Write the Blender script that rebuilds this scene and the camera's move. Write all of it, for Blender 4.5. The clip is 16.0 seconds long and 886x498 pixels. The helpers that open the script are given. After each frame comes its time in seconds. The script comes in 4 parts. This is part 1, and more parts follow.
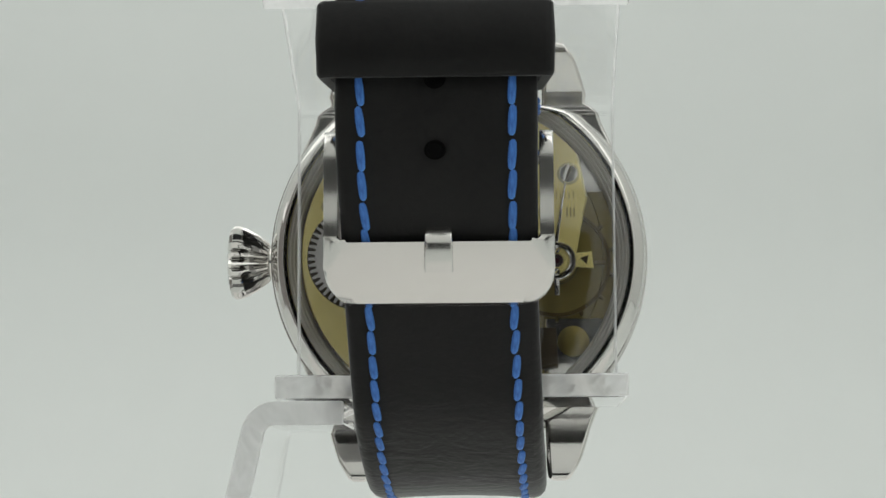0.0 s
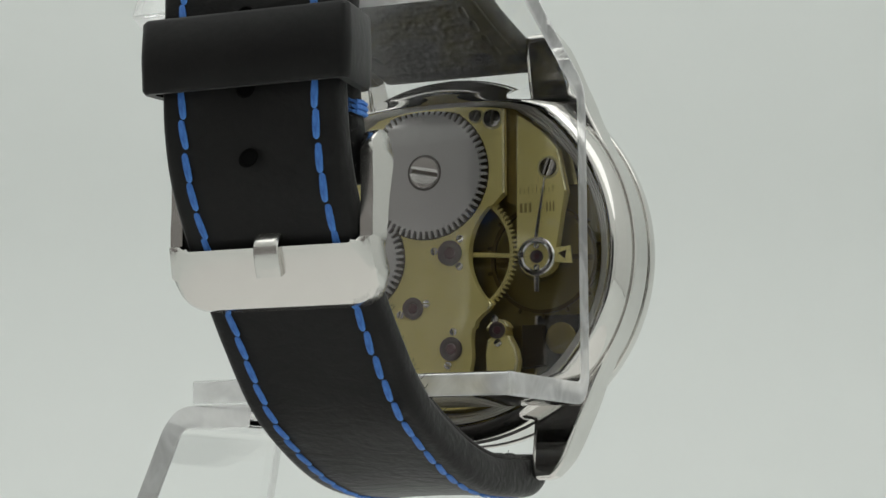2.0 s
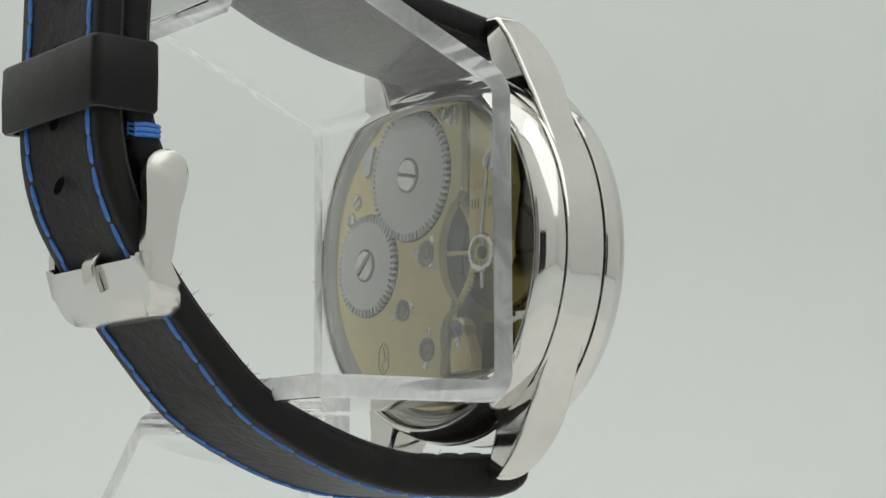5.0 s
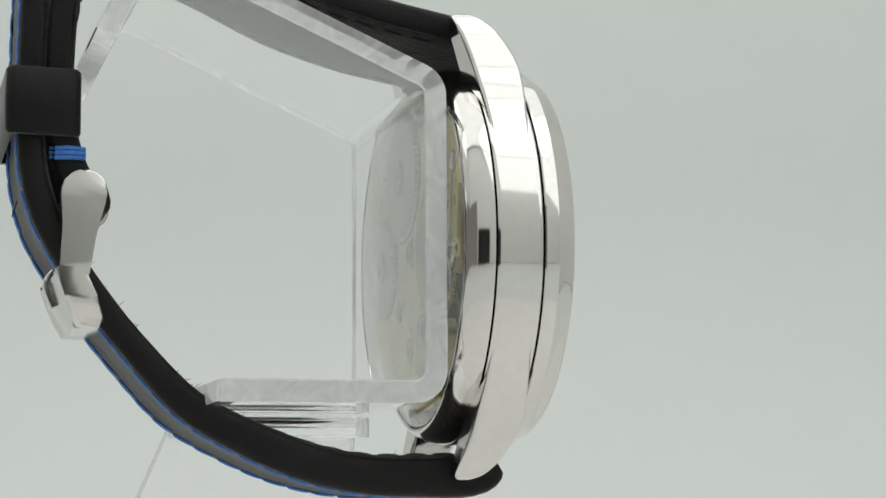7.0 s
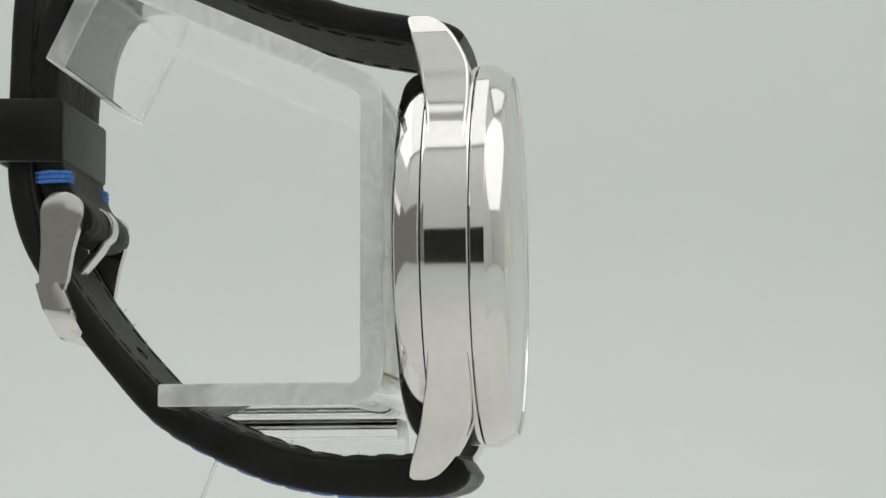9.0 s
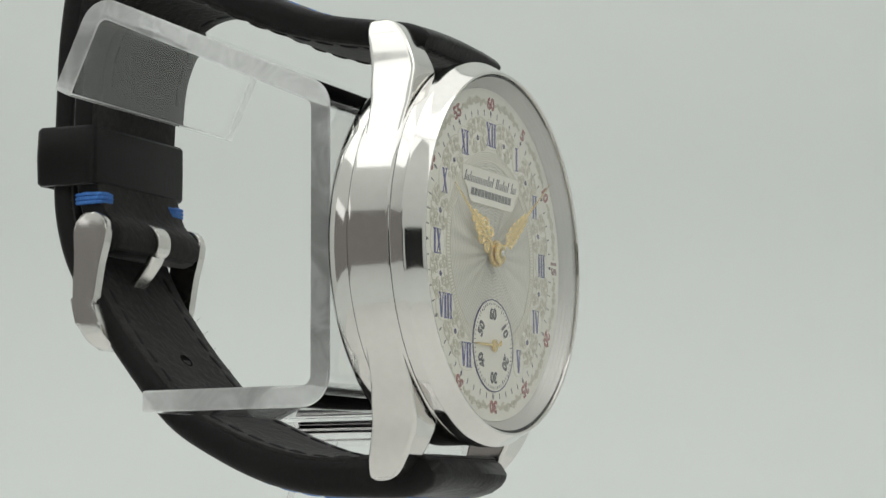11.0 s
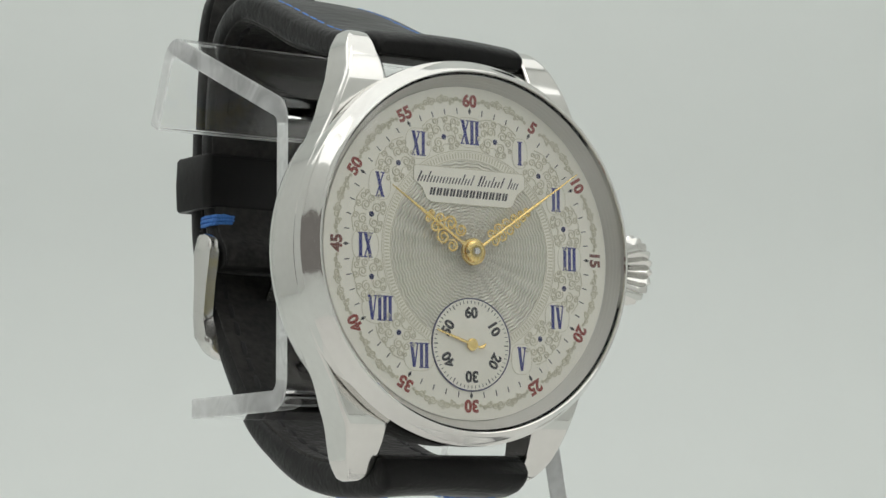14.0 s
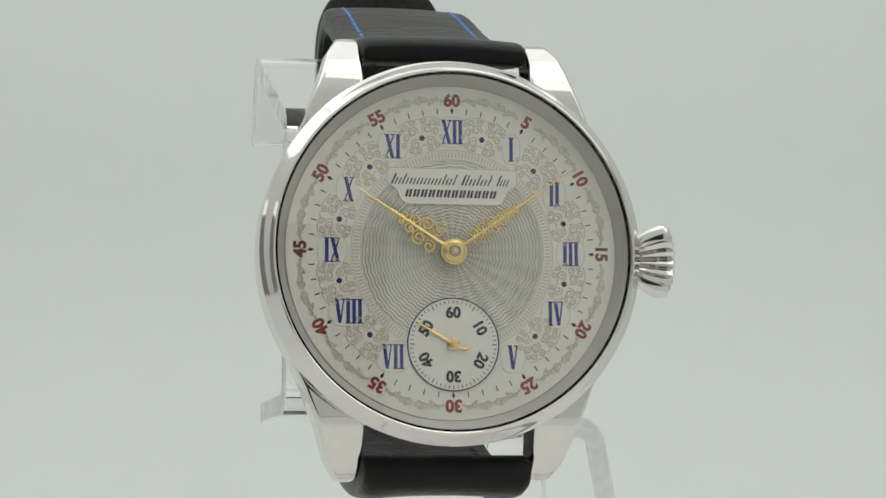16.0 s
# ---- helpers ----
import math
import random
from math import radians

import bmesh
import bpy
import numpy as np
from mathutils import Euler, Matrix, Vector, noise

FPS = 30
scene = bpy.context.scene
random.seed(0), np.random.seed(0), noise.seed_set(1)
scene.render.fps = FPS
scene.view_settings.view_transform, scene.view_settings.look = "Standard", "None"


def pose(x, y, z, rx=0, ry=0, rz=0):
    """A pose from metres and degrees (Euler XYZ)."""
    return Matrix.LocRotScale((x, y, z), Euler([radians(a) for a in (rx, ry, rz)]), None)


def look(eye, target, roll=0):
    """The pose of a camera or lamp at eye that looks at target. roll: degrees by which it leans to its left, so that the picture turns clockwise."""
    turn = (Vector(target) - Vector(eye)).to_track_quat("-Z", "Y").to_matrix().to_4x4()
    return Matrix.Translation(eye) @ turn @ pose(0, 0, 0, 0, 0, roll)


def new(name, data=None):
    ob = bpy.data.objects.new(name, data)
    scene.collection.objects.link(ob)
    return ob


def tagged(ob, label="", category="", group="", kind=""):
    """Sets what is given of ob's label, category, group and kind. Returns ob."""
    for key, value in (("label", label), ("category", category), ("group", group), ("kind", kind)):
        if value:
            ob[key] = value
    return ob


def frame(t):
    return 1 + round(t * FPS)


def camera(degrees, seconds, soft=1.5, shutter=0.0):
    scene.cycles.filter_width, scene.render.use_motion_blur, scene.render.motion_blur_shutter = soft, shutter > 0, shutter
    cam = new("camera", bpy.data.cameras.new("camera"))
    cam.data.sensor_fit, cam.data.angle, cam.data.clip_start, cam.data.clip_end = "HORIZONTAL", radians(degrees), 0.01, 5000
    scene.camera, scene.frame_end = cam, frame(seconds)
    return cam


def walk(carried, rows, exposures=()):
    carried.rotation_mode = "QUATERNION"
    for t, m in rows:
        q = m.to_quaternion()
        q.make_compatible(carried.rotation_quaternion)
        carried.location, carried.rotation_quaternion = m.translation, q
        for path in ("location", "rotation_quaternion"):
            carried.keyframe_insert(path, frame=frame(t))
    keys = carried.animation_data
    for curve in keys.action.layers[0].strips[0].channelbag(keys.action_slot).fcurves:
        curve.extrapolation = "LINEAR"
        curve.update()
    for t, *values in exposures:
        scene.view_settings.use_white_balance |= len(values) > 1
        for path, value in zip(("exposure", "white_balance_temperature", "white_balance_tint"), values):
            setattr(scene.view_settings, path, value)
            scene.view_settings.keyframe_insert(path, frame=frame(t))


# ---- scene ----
# ---- camera ----
MM = 0.001
DIAL_HEIGHT = 0.078          # height of the dial's centre over the tent floor
CX = -0.95                   # the watch's own middle, in mm off the turning axis
cam = camera(23.98, 16.0)
EYE = pose(0, -0.246, DIAL_HEIGHT - 0.0296, 97.107, 0, 0.215) @ pose(0, 0, 0, 0, 0, -0.317)
walk(cam, [(0, EYE), (16.0, EYE)])
TURN = [(0, 178.33), (4.2, 134.63), (8.0, 94.92), (12.0, 53.15), (16.0, 11.66)]

# ---- light ----
world = bpy.data.worlds.new("dim_room")
scene.world = world
world.use_nodes = True
world.node_tree.nodes["Background"].inputs[0].default_value = (1.0, 0.96, 0.9, 1)
world.node_tree.nodes["Background"].inputs[1].default_value = 0.2


def area_lamp(name, m, w, h, watts, color=(1, 1, 1)):
    data = bpy.data.lights.new(name, "AREA")
    data.shape, data.size, data.size_y, data.energy, data.color = "RECTANGLE", w, h, watts, color
    ob = new(name, data)
    ob.matrix_world = m
    return ob


area_lamp("tent_lamp", look((0, 0.02, 0.79), (0, 0.02, 0)), 0.88, 0.82, 1.93, (0.99, 1.0, 0.985))
# two unseen fill lamps, added to brighten the dial and the movement
area_lamp("side_fill", look((-0.452, 0.02, 0.50), (0, -0.06, 0.20)), 0.66, 0.54, 1.06, (0.99, 1.0, 0.985))
area_lamp("side_fill", look((0.32, -0.22, 0.51), (0, 0.0, 0.22)), 0.46, 0.62, 0.82, (0.99, 1.0, 0.985))
scene.view_settings.exposure = 0.0


# ---- materials ----
def principled(name, color, rough=0.5, metal=0.0, **more):
    m = bpy.data.materials.new(name)
    m.use_nodes = True
    b = m.node_tree.nodes["Principled BSDF"]
    b.inputs["Base Color"].default_value = (*color, 1)
    b.inputs["Roughness"].default_value = rough
    b.inputs["Metallic"].default_value = metal
    for key, v in more.items():
        b.inputs[key.replace("_", " ")].default_value = v
    return m, m.node_tree, b


def grain(nt, b, scale, bump, dist, lo, hi, stretch=(1, 1, 1), rough=None, detail=6.0):
    """Noise at two sizes: tint between lo and hi, and a fine relief. Scale per metre."""
    tc = nt.nodes.new("ShaderNodeTexCoord")
    mp = nt.nodes.new("ShaderNodeMapping")
    mp.inputs["Scale"].default_value = stretch
    nt.links.new(tc.outputs["Object"], mp.inputs["Vector"])
    n1 = nt.nodes.new("ShaderNodeTexNoise")
    n1.inputs["Scale"].default_value = scale
    n1.inputs["Detail"].default_value = detail
    n2 = nt.nodes.new("ShaderNodeTexNoise")
    n2.inputs["Scale"].default_value = scale * 0.12
    n2.inputs["Detail"].default_value = 3
    for n in (n1, n2):
        nt.links.new(mp.outputs["Vector"], n.inputs["Vector"])
    mix = nt.nodes.new("ShaderNodeMath")
    mix.operation = "MULTIPLY_ADD"
    mix.inputs[1].default_value = 0.5
    half = nt.nodes.new("ShaderNodeMath")
    half.operation = "MULTIPLY"
    half.inputs[1].default_value = 0.5
    nt.links.new(n2.outputs["Fac"], half.inputs[0])
    nt.links.new(n1.outputs["Fac"], mix.inputs[0])
    nt.links.new(half.outputs[0], mix.inputs[2])
    ramp = nt.nodes.new("ShaderNodeValToRGB")
    ramp.color_ramp.elements[0].position, ramp.color_ramp.elements[1].position = 0.35, 0.65
    ramp.color_ramp.elements[0].color, ramp.color_ramp.elements[1].color = (*lo, 1), (*hi, 1)
    nt.links.new(mix.outputs[0], ramp.inputs[0])
    nt.links.new(ramp.outputs[0], b.inputs["Base Color"])
    if rough:
        rr = nt.nodes.new("ShaderNodeMapRange")
        rr.inputs["To Min"].default_value, rr.inputs["To Max"].default_value = rough
        rr.inputs["From Min"].default_value, rr.inputs["From Max"].default_value = 0.3, 0.7
        nt.links.new(mix.outputs[0], rr.inputs["Value"])
        nt.links.new(rr.outputs[0], b.inputs["Roughness"])
    if bump:
        bp = nt.nodes.new("ShaderNodeBump")
        bp.inputs["Strength"].default_value = bump
        bp.inputs["Distance"].default_value = dist
        nt.links.new(n1.outputs["Fac"], bp.inputs["Height"])
        nt.links.new(bp.outputs["Normal"], b.inputs["Normal"])


def mat_polished():
    m, nt, b = principled("polished_steel", (0.8, 0.79, 0.77), 0.07, 1.0)
    grain(nt, b, 900, 0.0, 0, (0.655, 0.64, 0.615), (0.70, 0.685, 0.66), rough=(0.055, 0.10))
    return m


def mat_satin():
    m, nt, b = principled("satin_steel", (0.75, 0.74, 0.72), 0.25, 1.0)
    grain(nt, b, 700, 0.0, 0, (0.66, 0.645, 0.62), (0.69, 0.675, 0.65), rough=(0.17, 0.23))
    return m


def mat_wheel():
    m, nt, b = principled("satin_wheel_steel", (0.55, 0.54, 0.53), 0.4, 0.5)
    grain(nt, b, 1500, 0.08, 0.00002, (0.64, 0.63, 0.615), (0.70, 0.69, 0.675), rough=(0.34, 0.42))
    return m


def mat_gilt():
    m, nt, b = principled("gilt_brass", (0.7, 0.56, 0.26), 0.5, 0.36)
    grain(nt, b, 2600, 0.08, 0.00002, (0.82, 0.71, 0.26), (0.91, 0.80, 0.335), rough=(0.45, 0.58))
    return m


def mat_leather(name, lo, hi, rough, bump=0.35, scale=1400):
    m, nt, b = principled(name, lo, rough[0], 0.0, Specular_IOR_Level=0.22, Sheen_Weight=0.28, Sheen_Roughness=0.3)
    grain(nt, b, scale, bump, 0.0002, lo, hi, rough=rough, detail=8)
    # shallow creases across the strap
    old = b.inputs["Normal"].links[0].from_node
    tc = nt.nodes.new("ShaderNodeTexCoord")
    mp = nt.nodes.new("ShaderNodeMapping")
    mp.inputs["Scale"].default_value = (190, 330, 330)
    n = nt.nodes.new("ShaderNodeTexNoise")
    n.inputs["Scale"].default_value, n.inputs["Detail"].default_value, n.inputs["Distortion"].default_value = 1.0, 4.0, 1.2
    nt.links.new(tc.outputs["Object"], mp.inputs["Vector"])
    nt.links.new(mp.outputs["Vector"], n.inputs["Vector"])
    bp = nt.nodes.new("ShaderNodeBump")
    bp.inputs["Strength"].default_value, bp.inputs["Distance"].default_value = min(0.3, bump), 0.0005
    nt.links.new(n.outputs["Fac"], bp.inputs["Height"])
    nt.links.new(bp.outputs["Normal"], old.inputs["Normal"])
    return m


def mat_thread():
    m, nt, b = principled("blue_thread", (0.06, 0.22, 0.62), 0.6)
    grain(nt, b, 5000, 0.5, 0.0001, (0.022, 0.11, 0.42), (0.08, 0.27, 0.72), (1, 1, 0.3))
    return m


def mat_glass(name, ior, rough, tint=(1, 1, 1)):
    m, nt, b = principled(name, tint, rough, 0.0, IOR=ior, Transmission_Weight=1.0)
    return m


def mat_edge():
    """Sawn and flamed acrylic edge: lets light through and scatters part of it."""
    m, nt, b = principled("flamed_acrylic_edge", (0.98, 0.985, 0.98), 0.2, 0.0, IOR=1.49, Transmission_Weight=0.12)
    tr = nt.nodes.new("ShaderNodeBsdfTransparent")
    tl = nt.nodes.new("ShaderNodeBsdfTranslucent")
    tl.inputs["Color"].default_value = (0.97, 0.975, 0.97, 1)
    out = [k for k in nt.nodes if k.type == "OUTPUT_MATERIAL"][0]
    milky = nt.nodes.new("ShaderNodeMixShader")
    milky.inputs["Fac"].default_value = 0.5
    nt.links.new(b.outputs["BSDF"], milky.inputs[1])
    nt.links.new(tl.outputs["BSDF"], milky.inputs[2])
    mix = nt.nodes.new("ShaderNodeMixShader")
    # clear and cloudy streaks of the flame, also standing in for bright highlights
    tc = nt.nodes.new("ShaderNodeTexCoord")
    cloud = nt.nodes.new("ShaderNodeTexNoise")
    cloud.inputs["Scale"].default_value, cloud.inputs["Detail"].default_value, cloud.inputs["Distortion"].default_value = 170.0, 3.0, 1.5
    nt.links.new(tc.outputs["Object"], cloud.inputs["Vector"])
    rr = nt.nodes.new("ShaderNodeMapRange")
    rr.inputs["From Min"].default_value, rr.inputs["From Max"].default_value = 0.35, 0.65
    rr.inputs["To Min"].default_value, rr.inputs["To Max"].default_value = 0.25, 0.5
    nt.links.new(cloud.outputs["Fac"], rr.inputs["Value"])
    nt.links.new(rr.outputs[0], mix.inputs["Fac"])
    bp = nt.nodes.new("ShaderNodeBump")
    bp.inputs["Strength"].default_value, bp.inputs["Distance"].default_value = 0.3, 0.0005
    nt.links.new(cloud.outputs["Fac"], bp.inputs["Height"])
    nt.links.new(bp.outputs["Normal"], b.inputs["Normal"])
    nt.links.new(milky.outputs["Shader"], mix.inputs[1])
    nt.links.new(tr.outputs["BSDF"], mix.inputs[2])
    nt.links.new(mix.outputs["Shader"], out.inputs["Surface"])
    return m


def mat_tent():
    m, nt, b = principled("white_tent_fabric", (0.8, 0.8, 0.8), 0.9)
    grain(nt, b, 60, 0.02, 0.0005, (0.775, 0.785, 0.77), (0.80, 0.805, 0.79))
    return m


def mat_backdrop():
    m, nt, b = principled("grey_white_backdrop_paper", (0.7, 0.76, 0.7), 0.9)
    grain(nt, b, 60, 0.02, 0.0005, (0.715, 0.74, 0.722), (0.728, 0.752, 0.735))
    return m


def math_node(nt, op, a, b=None, c=None):
    n = nt.nodes.new("ShaderNodeMath")
    n.operation = op
    for i, v in enumerate((a, b, c)):
        if v is None:
            continue
        if isinstance(v, (int, float)):
            n.inputs[i].default_value = v
        else:
            nt.links.new(v, n.inputs[i])
    return n.outputs[0]


def mat_guilloche():
    """Engine-turned silver: wavy rings that shift phase round the centre."""
    m, nt, b = principled("engine_turned_silver", (0.7, 0.68, 0.62), 0.38, 0.3)
    tc = nt.nodes.new("ShaderNodeTexCoord")
    sep = nt.nodes.new("ShaderNodeSeparateXYZ")
    nt.links.new(tc.outputs["Object"], sep.inputs[0])
    x = math_node(nt, "MULTIPLY_ADD", sep.outputs[0], 1000.0, -CX)
    z = math_node(nt, "MULTIPLY", sep.outputs[2], 1000.0)
    r = math_node(nt, "SQRT", math_node(nt, "ADD", math_node(nt, "MULTIPLY", x, x), math_node(nt, "MULTIPLY", z, z)))
    th = math_node(nt, "ARCTAN2", z, x)
    wave = math_node(nt, "SINE", math_node(nt, "MULTIPLY", th, 42.0))
    drift = math_node(nt, "SINE", math_node(nt, "MULTIPLY_ADD", th, 14.0, math_node(nt, "MULTIPLY", r, 0.25)))
    ph = math_node(nt, "MULTIPLY_ADD", r, 2 * math.pi / 0.40, math_node(nt, "MULTIPLY_ADD", wave, 1.0, math_node(nt, "MULTIPLY", drift, 0.9)))
    h = math_node(nt, "SINE", ph)
    bp = nt.nodes.new("ShaderNodeBump")
    bp.inputs["Strength"].default_value = 1.0
    bp.inputs["Distance"].default_value = 0.00008
    rays = math_node(nt, "SINE", math_node(nt, "MULTIPLY", th, 24.0))
    nt.links.new(math_node(nt, "MULTIPLY_ADD", rays, 1.1, h), bp.inputs["Height"])
    nt.links.new(bp.outputs["Normal"], b.inputs["Normal"])
    # valleys are tinted darker than ridges, groove shade put into the colour
    ramp = nt.nodes.new("ShaderNodeValToRGB")
    ramp.color_ramp.elements[0].color, ramp.color_ramp.elements[1].color = (0.70, 0.67, 0.57, 1), (0.90, 0.88, 0.79, 1)
    nt.links.new(math_node(nt, "MULTIPLY_ADD", h, 0.5, 0.5), ramp.inputs[0])
    nt.links.new(ramp.outputs[0], b.inputs["Base Color"])
    return m


def mat_dial():
    m, nt, b = principled("frosted_silver_dial", (0.76, 0.75, 0.69), 0.5, 0.05)
    grain(nt, b, 4000, 0.12, 0.00003, (0.87, 0.845, 0.745), (0.93, 0.905, 0.81), rough=(0.42, 0.58))
    return m


BACKDROP, GUILLOCHE, DIAL = mat_backdrop(), mat_guilloche(), mat_dial()
FILIGREE = principled("engraved_scroll_relief", (0.66, 0.63, 0.50), 0.36, 0.3)[0]
STEEL, SATIN, GILT = mat_polished(), mat_satin(), mat_gilt()
LEATHER = mat_leather("black_leather", (0.004, 0.004, 0.004), (0.010, 0.0098, 0.0095), (0.45, 0.65))
LINING = mat_leather("dark_lining_leather", (0.010, 0.0097, 0.0093), (0.045, 0.043, 0.041), (0.65, 0.9), 0.8, 1100)
KEEPER = mat_leather("smooth_black_leather", (0.0035, 0.0035, 0.0035), (0.008, 0.0078, 0.0075), (0.4, 0.5), 0.08)
THREAD = mat_thread()
ACRYLIC = mat_glass("clear_acrylic", 1.49, 0.0)
ACRYLIC_EDGE = mat_edge()
CRYSTAL = mat_glass("watch_crystal", 1.5, 0.0)
TENT = mat_tent()
HOUSING = principled("matt_black_housing", (0.012, 0.012, 0.013), 0.6)[0]
TABLE = principled("white_turntable_plastic", (0.88, 0.87, 0.85), 0.35)[0]
GOLD = principled("gold_pointers", (0.80, 0.60, 0.24), 0.25, 1.0)[0]
# brass with shade put into its base colour
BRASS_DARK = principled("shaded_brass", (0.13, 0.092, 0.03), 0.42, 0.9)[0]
# near-black brass: shade of slots, gaps and depths put into the colour
SHADOW_BRASS = principled("shadow_tone_brass", (0.045, 0.032, 0.014), 0.5, 0.6)[0]
BLUE_INK = principled("blue_enamel", (0.035, 0.045, 0.23), 0.35)[0]
RED_INK = principled("red_enamel", (0.30, 0.05, 0.035), 0.4)[0]
BLACK_BLUE = principled("blue_black_enamel", (0.02, 0.025, 0.10), 0.4)[0]
BROWN_INK = principled("dark_brown_enamel", (0.19, 0.06, 0.045), 0.4)[0]
WHEEL = mat_wheel()
AGED = principled("aged_brass", (0.42, 0.33, 0.12), 0.38, 0.7)[0]
PLATE = principled("brown_brass_plate", (0.30, 0.24, 0.08), 0.38, 0.85)[0]
RING = principled("brushed_ring_steel", (0.60, 0.585, 0.55), 0.38, 0.6)[0]
GILT_EDGE = principled("polished_gilt_edge", (0.97, 0.88, 0.50), 0.25, 0.55)[0]
BLACK_THREAD = principled("black_thread", (0.004, 0.004, 0.005), 0.7)[0]
BLACK_INK = principled("black_enamel", (0.02, 0.02, 0.025), 0.4)[0]
RUBY = principled("ruby_jewel", (0.09, 0.03, 0.04), 0.1, 0.0)[0]
HOLE = principled("punched_hole_black", (0.003, 0.003, 0.003), 0.9, 0.0, Specular_IOR_Level=0.05)[0]
DARK = principled("dark_steel_recess", (0.10, 0.09, 0.08), 0.4, 1.0)[0]
SETTING = principled("violet_brown_setting", (0.13, 0.10, 0.095), 0.28, 0.8)[0]


# ---- builders ----
def part(name, bm, material, parent, label="", angle=24, smooth=True):
    """Links a bmesh, in mm about the watch's middle, as one mesh under a thing or part."""
    if parent.parent and parent.parent.parent:
        parent = parent.parent
    me = bpy.data.meshes.new(name)
    bmesh.ops.recalc_face_normals(bm, faces=bm.faces)
    bmesh.ops.transform(bm, matrix=Matrix.Scale(MM, 4) @ Matrix.Translation((CX, 0, 0)), verts=bm.verts)
    bm.to_mesh(me)
    bm.free()
    if smooth:
        me.shade_smooth()
        me.set_sharp_from_angle(angle=radians(angle))
    me.materials.append(material)
    ob = new(name, me)
    ob.parent = parent
    if label:
        ob["label"] = label
    return ob


def shared(name, me, parent, m):
    """One more object on the mesh me, at the pose m (mm, about the watch's middle)."""
    ob = new(name, me)
    ob.parent = parent
    t = m.translation
    ob.matrix_basis = Matrix.Translation(((t.x + CX) * MM, t.y * MM, t.z * MM)) @ m.to_3x3().to_4x4()
    return ob


def piece_mesh(name, bm, material, angle=28):
    """A mesh in mm about its own origin, to be shared by pieces."""
    me = bpy.data.meshes.new(name)
    bmesh.ops.recalc_face_normals(bm, faces=bm.faces)
    bmesh.ops.transform(bm, matrix=Matrix.Scale(MM, 4), verts=bm.verts)
    bm.to_mesh(me)
    bm.free()
    me.shade_smooth()
    me.set_sharp_from_angle(angle=radians(angle))
    me.materials.append(material)
    return me


def lathe(profile, n=144, center=(0, 0), closed=False, bm=None):
    """Turns (radius, y) about the y axis through center (x, z)."""
    bm = bm or bmesh.new()
    rings = []
    for r, y in profile:
        if r < 1e-6:
            rings.append([bm.verts.new((center[0], y, center[1]))])
        else:
            rings.append([bm.verts.new((center[0] + r * math.cos(a), y, center[1] + r * math.sin(a)))
                          for a in (2 * math.pi * i / n for i in range(n))])
    pairs = list(zip(rings, rings[1:])) + ([(rings[-1], rings[0])] if closed else [])
    for a, b in pairs:
        for i in range(n):
            j = (i + 1) % n
            if len(a) == 1 and len(b) == 1:
                continue
            if len(a) == 1:
                bm.faces.new((a[0], b[i], b[j]))
            elif len(b) == 1:
                bm.faces.new((a[i], b[0], a[j]))
            else:
                bm.faces.new((a[i], b[i], b[j], a[j]))
    return bm


def prism(outline, y0, y1, bevel=0.0, bm=None):
    """A flat plate: outline of (x, z), from y0 to y1, edges bevelled."""
    own = bmesh.new()
    a = [own.verts.new((x, y0, z)) for x, z in outline]
    b = [own.verts.new((x, y1, z)) for x, z in outline]
    own.faces.new(a)
    own.faces.new(b[::-1])
    n = len(a)
    for i in range(n):
        own.faces.new((a[i], b[i], b[(i + 1) % n], a[(i + 1) % n]))
    if bevel:
        rim = [e for e in own.edges if abs(e.verts[0].co.y - e.verts[1].co.y) < 1e-6]
        bmesh.ops.bevel(own, geom=rim, offset=bevel, segments=2, affect="EDGES", profile=0.5)
    bmesh.ops.triangulate(own, faces=[f for f in own.faces if len(f.verts) > 6])
    if bm is None:
        return own
    return join(bm, own)


def join(bm, other):
    me = bpy.data.meshes.new("tmp")
    other.to_mesh(me)
    other.free()
    bm.from_mesh(me)
    bpy.data.meshes.remove(me)
    return bm


def circle(cx, cz, r, n=32, a0=0.0, a1=360.0):
    full = abs(a1 - a0) >= 360
    k = n if full else n - 1
    return [(cx + r * math.cos(radians(a0 + (a1 - a0) * i / k)), cz + r * math.sin(radians(a0 + (a1 - a0) * i / k))) for i in range(n)]


def smooth_path(pts, step):
    """Catmull-Rom through tuples of any length, at about even steps."""
    P = [np.array(p, float) for p in pts]
    P = [2 * P[0] - P[1]] + P + [2 * P[-1] - P[-2]]
    out = []
    for i in range(1, len(P) - 2):
        a, b, c, d = P[i - 1:i + 3]
        k = max(2, int(np.linalg.norm((c - b)[:2]) / step))
        for j in range(k):
            t = j / k
            out.append(0.5 * (2 * b + (c - a) * t + (2 * a - 5 * b + 4 * c - d) * t * t + (3 * b - a - 3 * c + d) * t ** 3))
    out.append(P[-2])
    return out


def normals2(path):
    ns = []
    for i in range(len(path)):
        d = path[min(i + 1, len(path) - 1)][:2] - path[max(i - 1, 0)][:2]
        d = d / np.linalg.norm(d)
        ns.append(np.array((-d[1], d[0])))
    return ns


